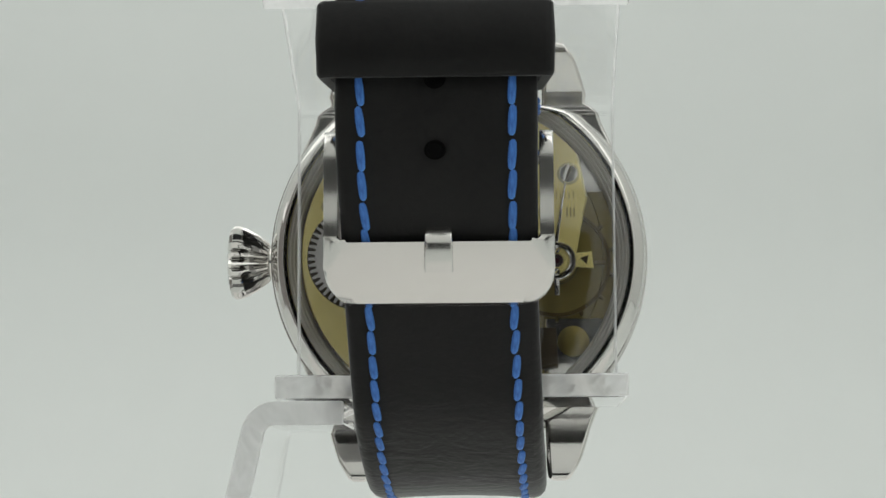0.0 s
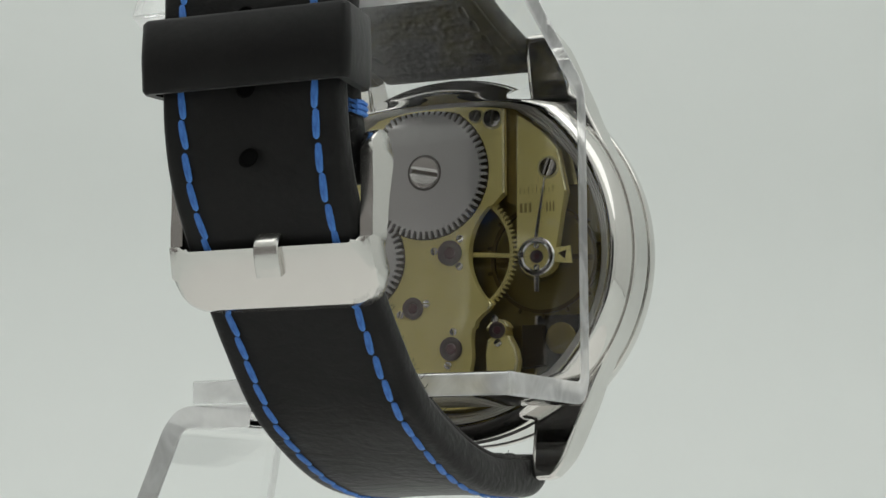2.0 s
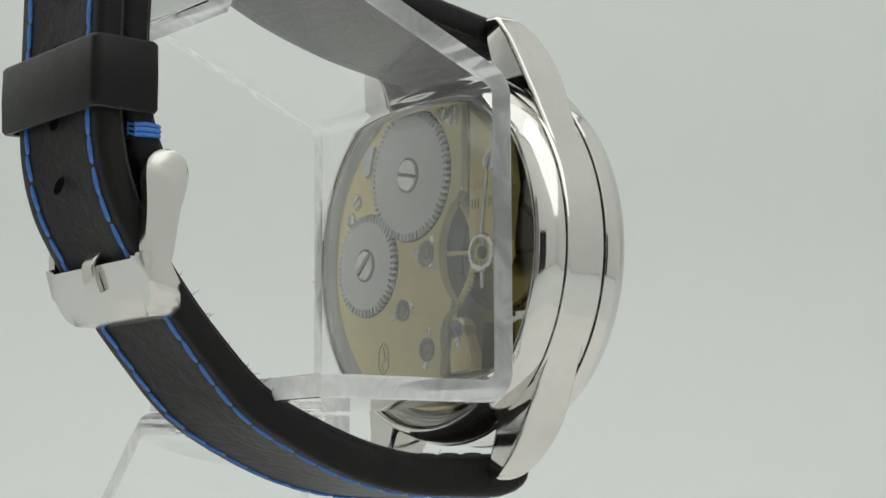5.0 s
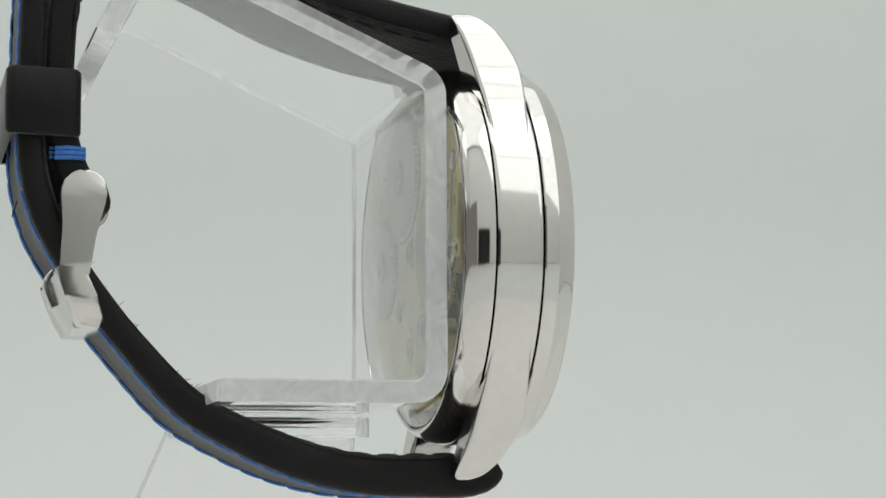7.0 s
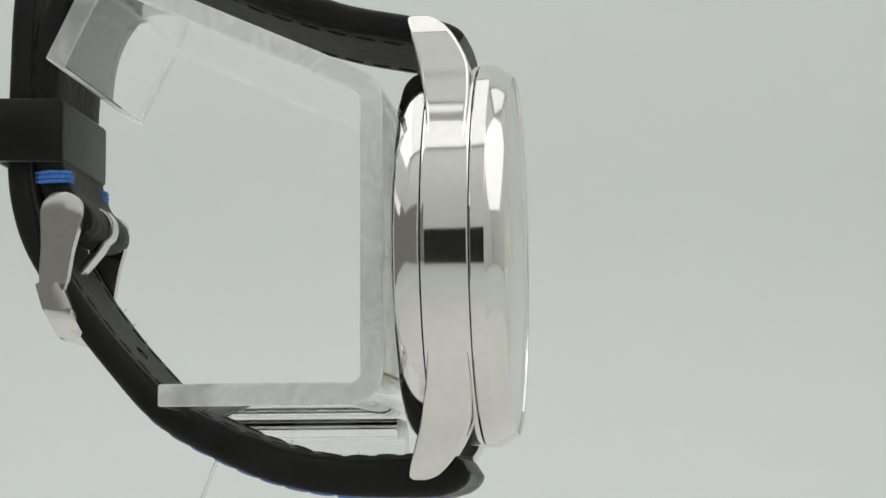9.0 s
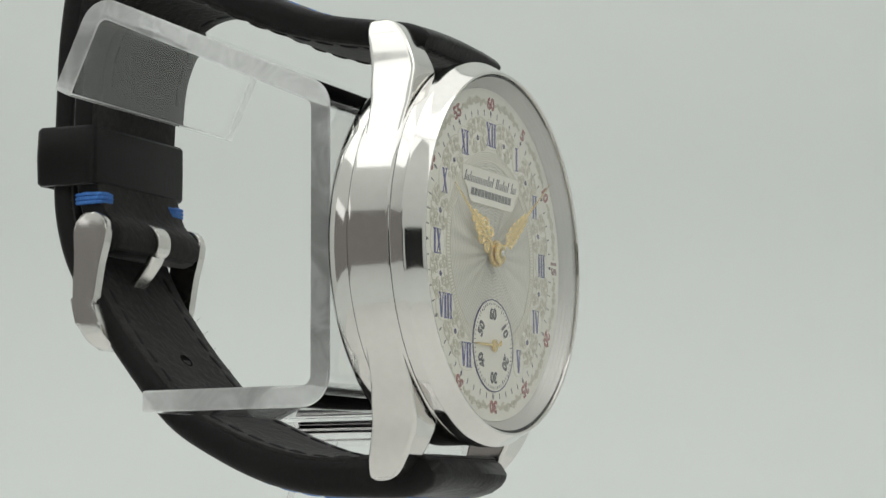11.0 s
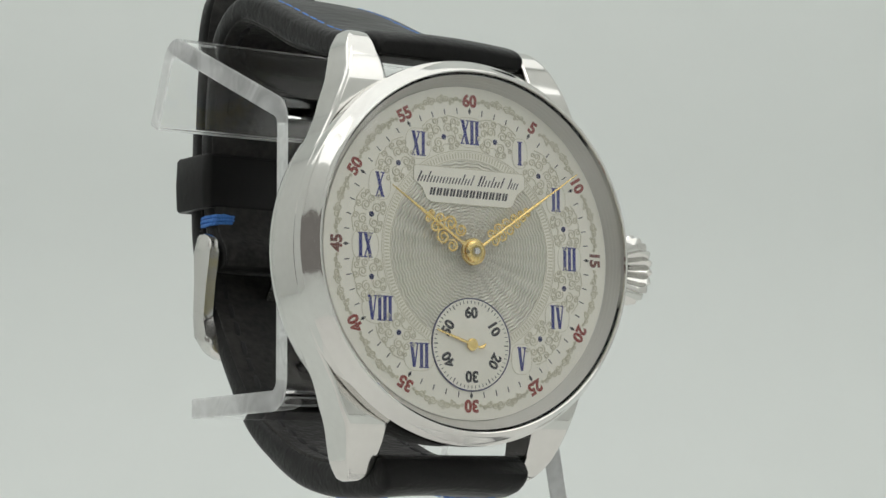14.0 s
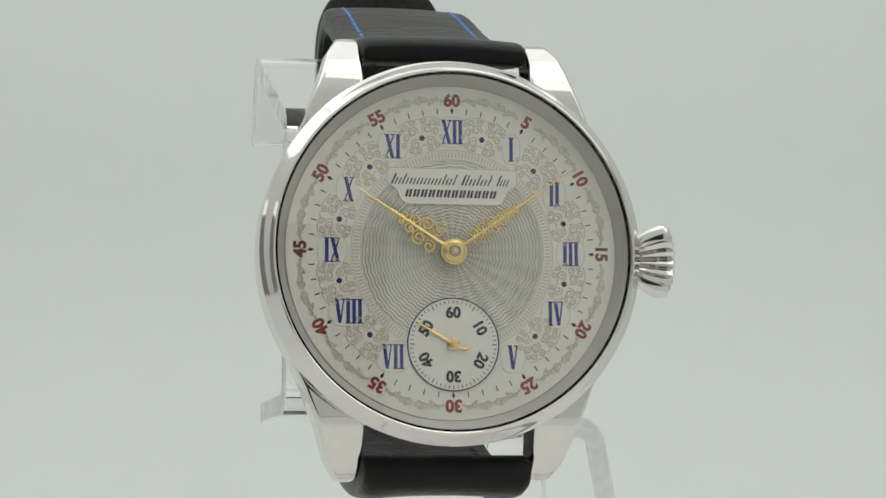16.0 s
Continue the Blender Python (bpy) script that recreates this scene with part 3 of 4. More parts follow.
def strap():
    global PAD_SIDE
    PAD_SIDE = 1
    up = part("upper_strap", band(smooth_path(UPPER, 0.9), 0.3, pad=0.35), LEATHER, watch, "black leather strap half folded round the buckle bar", angle=60)
    PAD_SIDE = -1
    low = part("lower_strap", band(smooth_path(LOWER, 0.9), 0.3, pad=0.35), LEATHER, watch, "black leather strap half with punched holes", angle=60)
    for ob, rows, side in ((up, UPPER, -1), (low, LOWER, 1)):
        path = smooth_path(rows, 0.9)
        off = [p.copy() for p in path]
        for p, q, nn in zip(off, path, normals2(path)):
            p[0] += side * nn[0] * (q[3] / 2 - 0.1)
            p[1] += side * nn[1] * (q[3] / 2 - 0.1)
            p[2], p[3] = q[2] - 0.9, 0.5
        part("lining", band(off[1:-1], 0.3), LINING, ob, "rough dark lining leather", angle=60)
    sew(up, UPPER, 1, stitch_mesh(0.62, 0.6, THREAD), 8.0, 60.0, 2.5, -0.02)
    sew(low, LOWER, -1, stitch_mesh(0.82, 0.84, THREAD), 5.0, 96.0, 2.85, -0.05)
    dark = stitch_mesh(0.7, 0.8, BLACK_THREAD)
    sew(low, LOWER, 1, dark, 6.0, 60.0, 3.3, 0.12)
    sew(up, UPPER, -1, dark, 8.0, 60.0, 3.3, 0.12)
    # loose fibres along the worn inner edges
    bm = bmesh.new()
    rng = random.Random(7)
    path = smooth_path(LOWER, 0.5)
    ns = normals2(path)
    for k in range(70):
        i = rng.randrange(20, len(path) - 60)
        y, z, w, th, xo = path[i]
        sx = rng.choice((-1, 1))
        base = Vector((xo + sx * (w / 2 - 0.2), y + ns[i][0] * th * 0.45, z + ns[i][1] * th * 0.45))
        d = Vector((sx * rng.uniform(-0.2, 0.5), ns[i][0] + rng.uniform(-0.6, 0.6), ns[i][1] + rng.uniform(-0.6, 0.6))) * rng.uniform(0.25, 0.8)
        rod([base, base + d * 0.6, base + d + Vector((0, rng.uniform(-0.1, 0.1), rng.uniform(-0.1, 0.1)))], [0.045, 0.035, 0.015], 4, bm)
    tagged(part("loose_fibres", bm, LINING, low), kind="stuff")
    # punched holes: raised black discs, the holes' inner shade given as colour
    bm = lathe([(0, 0.02), (0.7, 0.02), (0.8, 0.08), (0.92, 0.1), (1.05, 0.0)], 20)
    hole = piece_mesh("hole", bm, HOLE)
    for y, z, a in ((50.55, 4.2, -17), (51.25, 11.0, -3), (51.3, 18.0, 1), (51.2, 25.0, 2)):
        shared("hole", hole, low, Matrix.Translation((0.9, y + 0.36, z)) @ pose(0, 0, 0, -a))
    for y, z, a in ((37.2, -10.9, 139), (32.6, -15.6, 136)):
        shared("hole", hole, low, Matrix.Translation((0.7, y, z)) @ pose(0, 0, 0, a))
    # blue edge stitches that close the fold of the upper half
    for sx in (-1, 1):
        bm = bmesh.new()
        for k in range(3):
            z = 8.75 + 0.5 * k
            x = lambda v: 0.7 + sx * v
            rod([(x(6.3), 44.5, z + 0.05), (x(6.8), 44.15, z + 0.12 - 0.1 * k), (x(7.8), 44.1, z + 0.1), (x(9.0), 44.2, z), (x(9.5), 44.8, z - 0.05), (x(9.68), 46.1, z - 0.1 + 0.05 * k), (x(9.6), 47.3, z - 0.12), (x(9.0), 47.8, z)], 0.25 + 0.03 * (k == 1), 7, bm)
        part("edge_stitch", bm, THREAD, up, "blue thread whipped over the edge")
    return up, low


def buckle():
    arm = [(46.7, 4.4), (46.5, 6.0), (45.2, 7.0), (43.6, 7.2), (42.3, 6.5), (41.8, 5.4), (42.0, 3.5), (42.8, 0.5), (43.35, -2.7), (43.7, -4.6), (45.0, -5.2), (46.4, -4.5), (46.7, -2.5), (46.55, 1.0)]
    arm = [tuple(p[:2]) for p in smooth_path([(*p, 0) for p in arm + arm[:1]], 0.5)][:-1]
    bm = bmesh.new()
    swap = Matrix(((0, 1, 0, 0), (1, 0, 0, 0), (0, 0, 1, 0), (0, 0, 0, 1)))
    for sx in (-1, 1):
        a = prism(arm, 9.8 if sx > 0 else -11.15, 11.15 if sx > 0 else -9.8, 0.3)
        bmesh.ops.transform(a, matrix=Matrix.Translation((0.75, 0, 0)) @ swap, verts=a.verts)
        join(bm, a)
    outer = [(-11.2, -3.4), (-11.2, -6.4)] + circle(-8.0, -6.6, 3.2, 9, 180, 270) + circle(8.0, -6.6, 3.2, 9, 270, 360) + [(11.2, -6.4), (11.2, -3.4)]
    outer += [(9.7, -3.4)] + circle(8.8, -3.9, 0.9, 5, 0, -90) + circle(-8.8, -3.9, 0.9, 5, 270, 180) + [(-9.7, -3.4)]
    bar = prism([(x + 0.75, z) for x, z in outer], 43.4, 46.9, 0.7)
    for v in bar.verts:
        v.co.y += 0.40 * (v.co.z + 4.8)
    join(bm, bar)
    ob = part("buckle", bm, SATIN, watch, "polished steel pin buckle", angle=40)
    part("spring_bar", rod([(x + 0.75, 43.9, 4.6) for x in (-9.8, 9.8)], 0.75, 14), SATIN, ob)
    loop = [(42.4, 6.3), (41.6, 5.8), (41.05, 4.9), (40.95, 4.0), (41.2, 3.1), (41.9, 2.6)]
    part("tongue_loop", band(smooth_path([(*p, 2.75, 0.7, 0.75) for p in loop], 0.4), 0.3), SATIN, ob, "polished steel eye of the buckle pin")
    path = [(41.9, 2.6), (42.4, 1.7), (43.6, 0.2), (45.0, -1.4), (46.4, -2.8), (47.25, -3.9), (47.1, -5.4), (46.5, -6.9)]
    part("tongue", band(smooth_path([(*p, 2.75, 0.8, 0.75) for p in path], 0.4), 0.3), SATIN, ob, "polished steel buckle pin")
    return ob


def keeper():
    bm = bmesh.new()
    z0, z1 = 11.0, 18.4

    def ring(hx, y0, y1, z, r):
        pts = []
        for cx, cy, a0 in ((hx - r, y1 - r, 0), (-hx + r, y1 - r, 90), (-hx + r, y0 + r, 180), (hx - r, y0 + r, 270)):
            pts += [(cx + r * math.cos(radians(a0 + 18 * k)) + 0.8, cy + r * math.sin(radians(a0 + 18 * k))) for k in range(6)]
        return [bm.verts.new(((x - 0.8) * (0.9 + 0.1 * (y - 44.5) / 8.4) + 0.8, y, z)) for x, y in pts]
    rs = [ring(11.2, 44.9, 52.5, z0, 0.9), ring(11.45, 44.6, 52.8, z0 + 0.35, 1.1), ring(11.6, 44.6, 52.9, (z0 + z1) / 2, 1.2), ring(11.45, 44.6, 52.8, z1 - 0.35, 1.1), ring(11.2, 44.9, 52.5, z1, 0.9),
          ring(10.2, 45.4, 52.0, z1, 0.6), ring(10.2, 45.4, 52.0, z0, 0.6)]
    for a, b in zip(rs, rs[1:] + rs[:1]):
        n = len(a)
        for i in range(n):
            bm.faces.new((a[i], a[(i + 1) % n], b[(i + 1) % n], b[i]))
    return part("keeper", bm, KEEPER, watch, "black leather keeper loop", angle=40)


case_parts()
for sx in (-1, 1):
    for sz in (1, -1):
        lug(sx, sz)
crown()
upper, lower = strap()
buckle()
keeper()


# ---- the dial ----
def lettering(text, size, bold=0.0):
    """Digits as a flat raised mesh in the x, z plane, centred, in mm."""
    cu = bpy.data.curves.new("digits", "FONT")
    cu.body, cu.size, cu.align_x, cu.align_y = text, size, "CENTER", "CENTER"
    cu.offset, cu.extrude, cu.resolution_u = bold, 0.02, 3
    ob = new("digits", cu)
    dg = bpy.context.evaluated_depsgraph_get()
    me = bpy.data.meshes.new_from_object(ob.evaluated_get(dg))
    bpy.data.objects.remove(ob)
    bm = bmesh.new()
    bm.from_mesh(me)
    bpy.data.meshes.remove(me)
    bmesh.ops.transform(bm, matrix=Matrix.Rotation(math.pi / 2, 4, "X"), verts=bm.verts)
    mid = [(min(v.co[i] for v in bm.verts) + max(v.co[i] for v in bm.verts)) / 2 for i in (0, 2)]
    bmesh.ops.translate(bm, vec=(-mid[0], 0, -mid[1]), verts=bm.verts)
    return bm


def roman(text, h):
    """Narrow serif numeral of thick and thin strokes, centred, in mm."""
    bm = bmesh.new()
    thick, thin, gap, sf = 0.15 * h, 0.06 * h, 0.07 * h, 0.05 * h
    adv = {"I": thick + 0.03 * h, "V": 0.40 * h, "X": 0.40 * h}
    total = sum(adv[c] for c in text) + gap * (len(text) - 1)
    x = -total / 2

    def quad(pts):
        prism(pts, -0.02, 0.02, 0, bm)
    for c in text:
        w = adv[c]
        t, b = h / 2, -h / 2
        if c == "I":
            m = x + w / 2
            quad([(m - thick / 2, b), (m + thick / 2, b), (m + thick / 2, t), (m - thick / 2, t)])
            for zz in (t, b):
                quad([(x - 0.03 * h, zz - sf / 2), (x + w + 0.03 * h, zz - sf / 2), (x + w + 0.03 * h, zz + sf / 2), (x - 0.03 * h, zz + sf / 2)])
        elif c == "V":
            m = x + w / 2
            quad([(m - thick * 0.4, b), (m + thick * 0.5, b), (x + thick, t), (x, t)])
            quad([(m, b), (m + thin, b), (x + w, t), (x + w - thin, t)])
            for xx in (x - 0.02 * h, x + w - 0.16 * h):
                quad([(xx, t - sf / 2), (xx + 0.18 * h, t - sf / 2), (xx + 0.18 * h, t + sf / 2), (xx, t + sf / 2)])
        else:
            quad([(x + w - thick, b), (x + w, b), (x + thick, t), (x, t)])
            quad([(x, b), (x + thin, b), (x + w, t), (x + w - thin, t)])
            for zz in (t, b):
                for xx in (x - 0.02 * h, x + w - 0.16 * h):
                    quad([(xx, zz - sf / 2), (xx + 0.18 * h, zz - sf / 2), (xx + 0.18 * h, zz + sf / 2), (xx, zz + sf / 2)])
        x += w + gap
    return bm


def scroll(bm, x, z, r, turns, start, hand, wire=0.075):
    """A spiral tendril that ends in a curl at (x, z)."""
    n = int(14 * turns) + 4
    pts = []
    for i in range(n):
        f = i / (n - 1)
        a = start + hand * f * turns * 2 * math.pi
        rr = r * (1 - 0.82 * f)
        pts.append((x + rr * math.cos(a), 0, z + rr * math.sin(a)))
    rod(pts, [wire * (0.55 + 0.6 * math.sin(math.pi * (0.15 + 0.8 * i / (n - 1)))) for i in range(n)], 6, bm)


def on_dial(r, clock, y=-5.52, upright=False):
    """The pose at a radius and a clock angle in degrees; its z points outward."""
    a = radians(clock)
    m = Matrix.Translation((r * math.sin(a), y, r * math.cos(a)))
    return m if upright else m @ Matrix.Rotation(a, 4, "Y")


def build_dial():
    dial = part("dial", lathe([(0, -5.42), (10.75, -5.42), (10.75, -5.5), (19.5, -5.5), (19.5, -5.0), (0, -5.0)], 160), DIAL, watch, "silver dial with blue Roman hours and engraved scrolls")
    part("engine_turned_centre", lathe([(0, -5.46), (10.7, -5.46), (10.7, -5.43)], 144), GUILLOCHE, dial, "engine-turned wavy silver centre")
    for r, w in ((10.85, 0.09), (11.95, 0.09), (11.75, 0.04)):
        part("ring_line", lathe([(r - w / 2, -5.5), (r - w / 2, -5.54), (r + w / 2, -5.54), (r + w / 2, -5.5)], 144), FILIGREE, dial)
    # ring of fine radial strokes
    bm = bmesh.new()
    for i in range(180):
        a = math.radians(i * 2)
        c, s = math.cos(a), math.sin(a)
        q = [bm.verts.new((c * r + s * t, -5.525, s * r - c * t)) for r, t in ((11.02, 0.09), (11.65, 0.09), (11.65, -0.09), (11.02, -0.09))]
        bm.faces.new(q)
    tagged(part("radial_strokes", bm, FILIGREE, dial), kind="stuff")
    # hours
    for i, text in enumerate(("XII", "I", "II", "III", "IV", "V", "VI", "VII", "VIII", "IX", "X", "XI")):
        if text == "VI":
            continue
        bm = roman(text, 2.72)
        bmesh.ops.transform(bm, matrix=on_dial(14.1, 30 * i, -5.56, True), verts=bm.verts)
        part("hour_numeral", bm, BLUE_INK, dial, smooth=False)
        w = 0.75 + 0.30 * len(text) + (0.35 if "V" in text or "X" in text else 0)
        pl = [(w * math.copysign(abs(math.cos(t)) ** 0.7, math.cos(t)), 1.75 * math.copysign(abs(math.sin(t)) ** 0.8, math.sin(t))) for t in (2 * math.pi * k / 32 for k in range(32))]
        bm = prism(pl, -0.02, 0.012, 0.01)
        bmesh.ops.transform(bm, matrix=on_dial(14.1, 30 * i, -5.515, True), verts=bm.verts)
        part("numeral_plaque", bm, DIAL, dial, smooth=False)
        bm = rod([(x * 1.02, -5.53, z * 1.02) for x, z in pl + pl[:1]], 0.035, 5)
        bmesh.ops.transform(bm, matrix=on_dial(14.1, 30 * i, 0, True), verts=bm.verts)
        part("plaque_outline", bm, FILIGREE, dial)
    # half-hour dots, minute marks and minute numerals
    dot = piece_mesh("dot", lathe([(0, -0.05), (0.25, -0.045), (0.33, 0.0)], 14), BLACK_BLUE)
    tick = piece_mesh("tick", prism([(-0.055, -0.33), (0.055, -0.33), (0.055, 0.33), (-0.055, 0.33)], -0.02, 0.02), BLACK_INK)
    diamond = piece_mesh("tick", prism([(0, -0.42), (0.2, 0.05), (0, 0.42), (-0.2, 0.05)], -0.02, 0.02), BLACK_INK)
    for i in range(12):
        if i not in (5, 6):
            shared("dot", dot, dial, on_dial(13.75, 30 * i + 15))
    for i in range(60):
        if i % 5 == 0:
            shared("diamond", diamond, dial, on_dial(16.6, 6 * i))
        else:
            shared("tick", tick, dial, on_dial(16.6, 6 * i))
    for i in range(12):
        n = (60, 5, 10, 15, 20, 25, 30, 35, 40, 45, 50, 55)[i]
        bm = lettering(str(n), 1.95, 0.085)
        bmesh.ops.transform(bm, matrix=on_dial(17.85, 30 * i, -5.53), verts=bm.verts)
        part("minute_numeral", bm, BROWN_INK if n in (15, 45) else RED_INK, dial, smooth=False)
    # engraved scrolls between the hours and along the edge
    bm = bmesh.new()
    for sx in (-1, 1):
        for x, z, r, tn, st in ((0.85, 0.75, 0.62, 1.6, 3.6), (0.9, -0.75, 0.62, 1.6, 2.4), (1.75, 0.2, 0.5, 1.5, 3.2), (0.75, 1.75, 0.42, 1.4, 4.4), (1.75, 1.3, 0.45, 1.4, 3.9), (0.65, -1.55, 0.36, 1.3, 1.5), (1.55, -1.35, 0.36, 1.4, 2.0), (2.3, 0.95, 0.32, 1.3, 3.4), (2.25, -0.6, 0.32, 1.3, 2.6)):
            scroll(bm, sx * x, z, r, tn, st if sx > 0 else math.pi - st, -sx)
        rod([(sx * 0.05, 0, 2.15), (sx * 0.5, 0, 1.9), (sx * 1.2, 0, 2.15), (sx * 2.0, 0, 1.85), (sx * 2.6, 0, 1.5)], 0.06, 5, bm)
        rod([(sx * 0.0, 0, -1.0), (sx * 0.45, 0, -1.15), (sx * 1.0, 0, -1.85), (sx * 1.6, 0, -1.75)], 0.06, 5, bm)
    inner = piece_mesh("scrollwork", bm, FILIGREE)
    bm = bmesh.new()
    for sx in (-1, 1):
        for x, z, r, tn, st in ((0.6, 0.05, 0.5, 1.6, 3.3), (1.45, 0.12, 0.42, 1.5, 3.9), (2.2, -0.1, 0.38, 1.5, 2.8), (2.85, 0.1, 0.3, 1.4, 3.3), (3.35, -0.12, 0.22, 1.2, 3.0), (0.95, 0.5, 0.22, 1.2, 4.0), (1.85, -0.4, 0.2, 1.2, 2.0)):
            scroll(bm, sx * x, z - 0.035 * x * x, r, tn, st if sx > 0 else math.pi - st, -sx, 0.065)
        rod([(sx * 0.1 * k, 0, 0.12 * math.sin(k * 0.9) - 0.035 * 0.01 * k * k) for k in range(1, 36, 2)], 0.05, 5, bm)
    outer = piece_mesh("scrollwork", bm, FILIGREE)
    for i in range(12):
        if i not in (5, 6):
            shared("scrollwork", inner, dial, on_dial(13.95, 30 * i + 15, -5.53))
        shared("edge_scrollwork", outer, dial, on_dial(17.95, 30 * i + 15, -5.53))
    # maker's plaque, its writing as plain slanted bars
    pl = [(-7.7, 9.5), (-7.7, 8.0), (-6.6, 7.2), (-6.0, 5.9), (-5.4, 5.55), (5.4, 5.55), (6.0, 5.9), (6.6, 7.2), (7.7, 8.0), (7.7, 9.5), (7.3, 9.75), (-7.3, 9.75)]
    part("maker_plaque", prism(pl, -5.56, -5.45, 0.03), DIAL, dial, "plain silver plaque with bars for writing", smooth=False)
    part("plaque_edge", rod([(x, -5.55, z) for x, z in pl + pl[:1]], 0.05, 5), FILIGREE, dial)
    def bars(words, z, h, lean, low):
        """Plain leaning bars: words are (start, end, slots, tall slots, bars a slot)."""
        bm = bmesh.new()
        for x0, x1, n, tall, each in words:
            pitch = (x1 - x0) / n
            for k in range(n):
                hh = h if k in tall or not low else h * low
                for j in range(each):
                    x = x0 + pitch * (k + j / each * 0.86)
                    w = pitch * (0.30 if each > 1 else 0.36) * (1.35 if low and k == 0 else 1)
                    prism([(x, z - h / 2), (x + w, z - h / 2), (x + w + lean * hh, z - h / 2 + hh), (x + lean * hh, z - h / 2 + hh)], -5.60, -5.55, 0, bm)
        return bm
    part("script_bars", bars(((-7.3, 0.4, 18, (0, 3, 14, 17), 1), (1.0, 4.6, 8, (0, 1, 4, 7), 1), (5.2, 6.7, 4, (0,), 1)), 8.45, 1.25, 0.45, 0.6), BLACK_INK, dial, smooth=False)
    part("caption_bars", bars(((-5.6, 5.3, 12, (), 2),), 6.8, 0.88, 0.25, 0), BLACK_INK, dial, smooth=False)
    # small seconds
    sub = (0, -10.75)
    part("seconds_dial", lathe([(0, -5.6), (5.35, -5.6), (5.4, -5.45)], 96, sub), DIAL, dial, "plain silver small-seconds dial")
    part("seconds_ring", lathe([(5.28, -5.6), (5.28, -5.64), (5.42, -5.64), (5.42, -5.5)], 96, sub), BLACK_BLUE, dial)
    st = piece_mesh("seconds_tick", prism([(-0.04, -0.16), (0.04, -0.16), (0.04, 0.16), (-0.04, 0.16)], -0.015, 0.015), BLACK_INK)
    sl = piece_mesh("seconds_tick", prism([(-0.055, -0.36), (0.055, -0.36), (0.055, 0.16), (-0.055, 0.16)], -0.015, 0.015), BLACK_INK)
    for i in range(60):
        shared("seconds_tick", sl if i % 10 == 5 else st, dial, Matrix.Translation((0, 0, sub[1])) @ on_dial(4.92, 6 * i, -5.62))
    for i, n in enumerate((60, 10, 20, 30, 40, 50)):
        bm = lettering(str(n), 1.75, 0.075)
        bmesh.ops.transform(bm, matrix=Matrix.Translation((0, 0, sub[1])) @ on_dial(3.72, 60 * i, -5.62), verts=bm.verts)
        part("seconds_numeral", bm, BLACK_INK, dial, smooth=False)
    return dial


def hand_hour(bm, turn):
    own = bmesh.new()
    for sx in (-1, 1):
        scroll(own, sx * 0.95, 4.3, 0.98, 1.7, 3.4 if sx > 0 else -0.26, -sx, 0.15)
        scroll(own, sx * 1.15, 2.75, 0.78, 1.6, 1.9 if sx > 0 else 1.24, sx, 0.14)
        scroll(own, sx * 0.62, 5.75, 0.68, 1.5, 3.6 if sx > 0 else -0.46, -sx, 0.14)
        scroll(own, sx * 0.42, 7.0, 0.45, 1.4, 3.6 if sx > 0 else -0.46, -sx, 0.13)
    rod([(0, 0, 1.0), (0, 0, 3.0), (0, 0, 5.5), (0, 0, 7.5), (0, 0, 9.5), (0, 0, 13.0)], [0.28, 0.2, 0.22, 0.25, 0.17, 0.07], 8, own)
    bmesh.ops.transform(own, matrix=Matrix.Translation((0, -6.25, 0)) @ Matrix.Rotation(radians(turn), 4, "Y") @ Matrix.Diagonal((1, 0.7, 1, 1)), verts=own.verts)
    return join(bm, own)


def hand_minute(bm, turn):
    own = bmesh.new()
    for sx in (-1, 1):
        for z, r in ((3.0, 0.6), (4.2, 0.66), (5.5, 0.62), (6.8, 0.52), (7.9, 0.4), (8.8, 0.3)):
            scroll(own, sx * r * 0.78, z, r * 1.1, 1.5, 3.5 if sx > 0 else -0.36, -sx, 0.12)
    rod([(0, 0, 1.0), (0, 0, 4.0), (0, 0, 8.5), (0, 0, 10.0), (0, 0, 12.5), (0, 0, 17.8)], [0.25, 0.15, 0.2, 0.22, 0.13, 0.07], 8, own)
    bmesh.ops.transform(own, matrix=Matrix.Translation((0, -6.6, 0)) @ Matrix.Rotation(radians(turn), 4, "Y") @ Matrix.Diagonal((1, 0.7, 1, 1)), verts=own.verts)
    return join(bm, own)


def build_pointers():
    part("hour_hand", hand_hour(lathe([(0, -6.4), (1.55, -6.35), (1.6, -6.2), (1.6, -5.95), (1.2, -5.5)], 40), -57.4), GOLD, watch, "ornate pierced gold hour hand")
    mh = part("minute_hand", hand_minute(lathe([(0, -6.95), (1.0, -6.9), (1.25, -6.75), (1.28, -6.5), (1.2, -6.4)], 40), 55.2), GOLD, watch, "ornate pierced gold minute hand")
    part("centre_pin", lathe([(0, -7.2), (0.3, -7.17), (0.42, -7.05), (0.45, -6.9)], 24), SATIN, mh, "polished steel centre pin")
    part("pin_ring", lathe([(0.45, -7.0), (0.55, -7.04), (0.7, -7.0), (0.7, -6.9)], 28), AGED, mh, "dark brass ring round the centre pin")
    bm = lathe([(0, -0.12), (0.5, -0.12), (0.72, -0.05), (0.74, 0.08)], 28)
    rod([(0, 0, 0.5), (0, 0, 2.5), (0, 0, 5.0)], [0.18, 0.15, 0.10], 8, bm)
    rod([(0, 0, -0.5), (0.05, 0, -1.1), (0.3, 0, -1.5), (0.7, 0, -1.7)], [0.14, 0.16, 0.2, 0.08], 8, bm)
    sh = new("seconds_hand", piece_mesh("seconds_hand", bm, GOLD))
    sh.parent = watch
    sh["label"] = "slim gold small-seconds hand"
    return sh


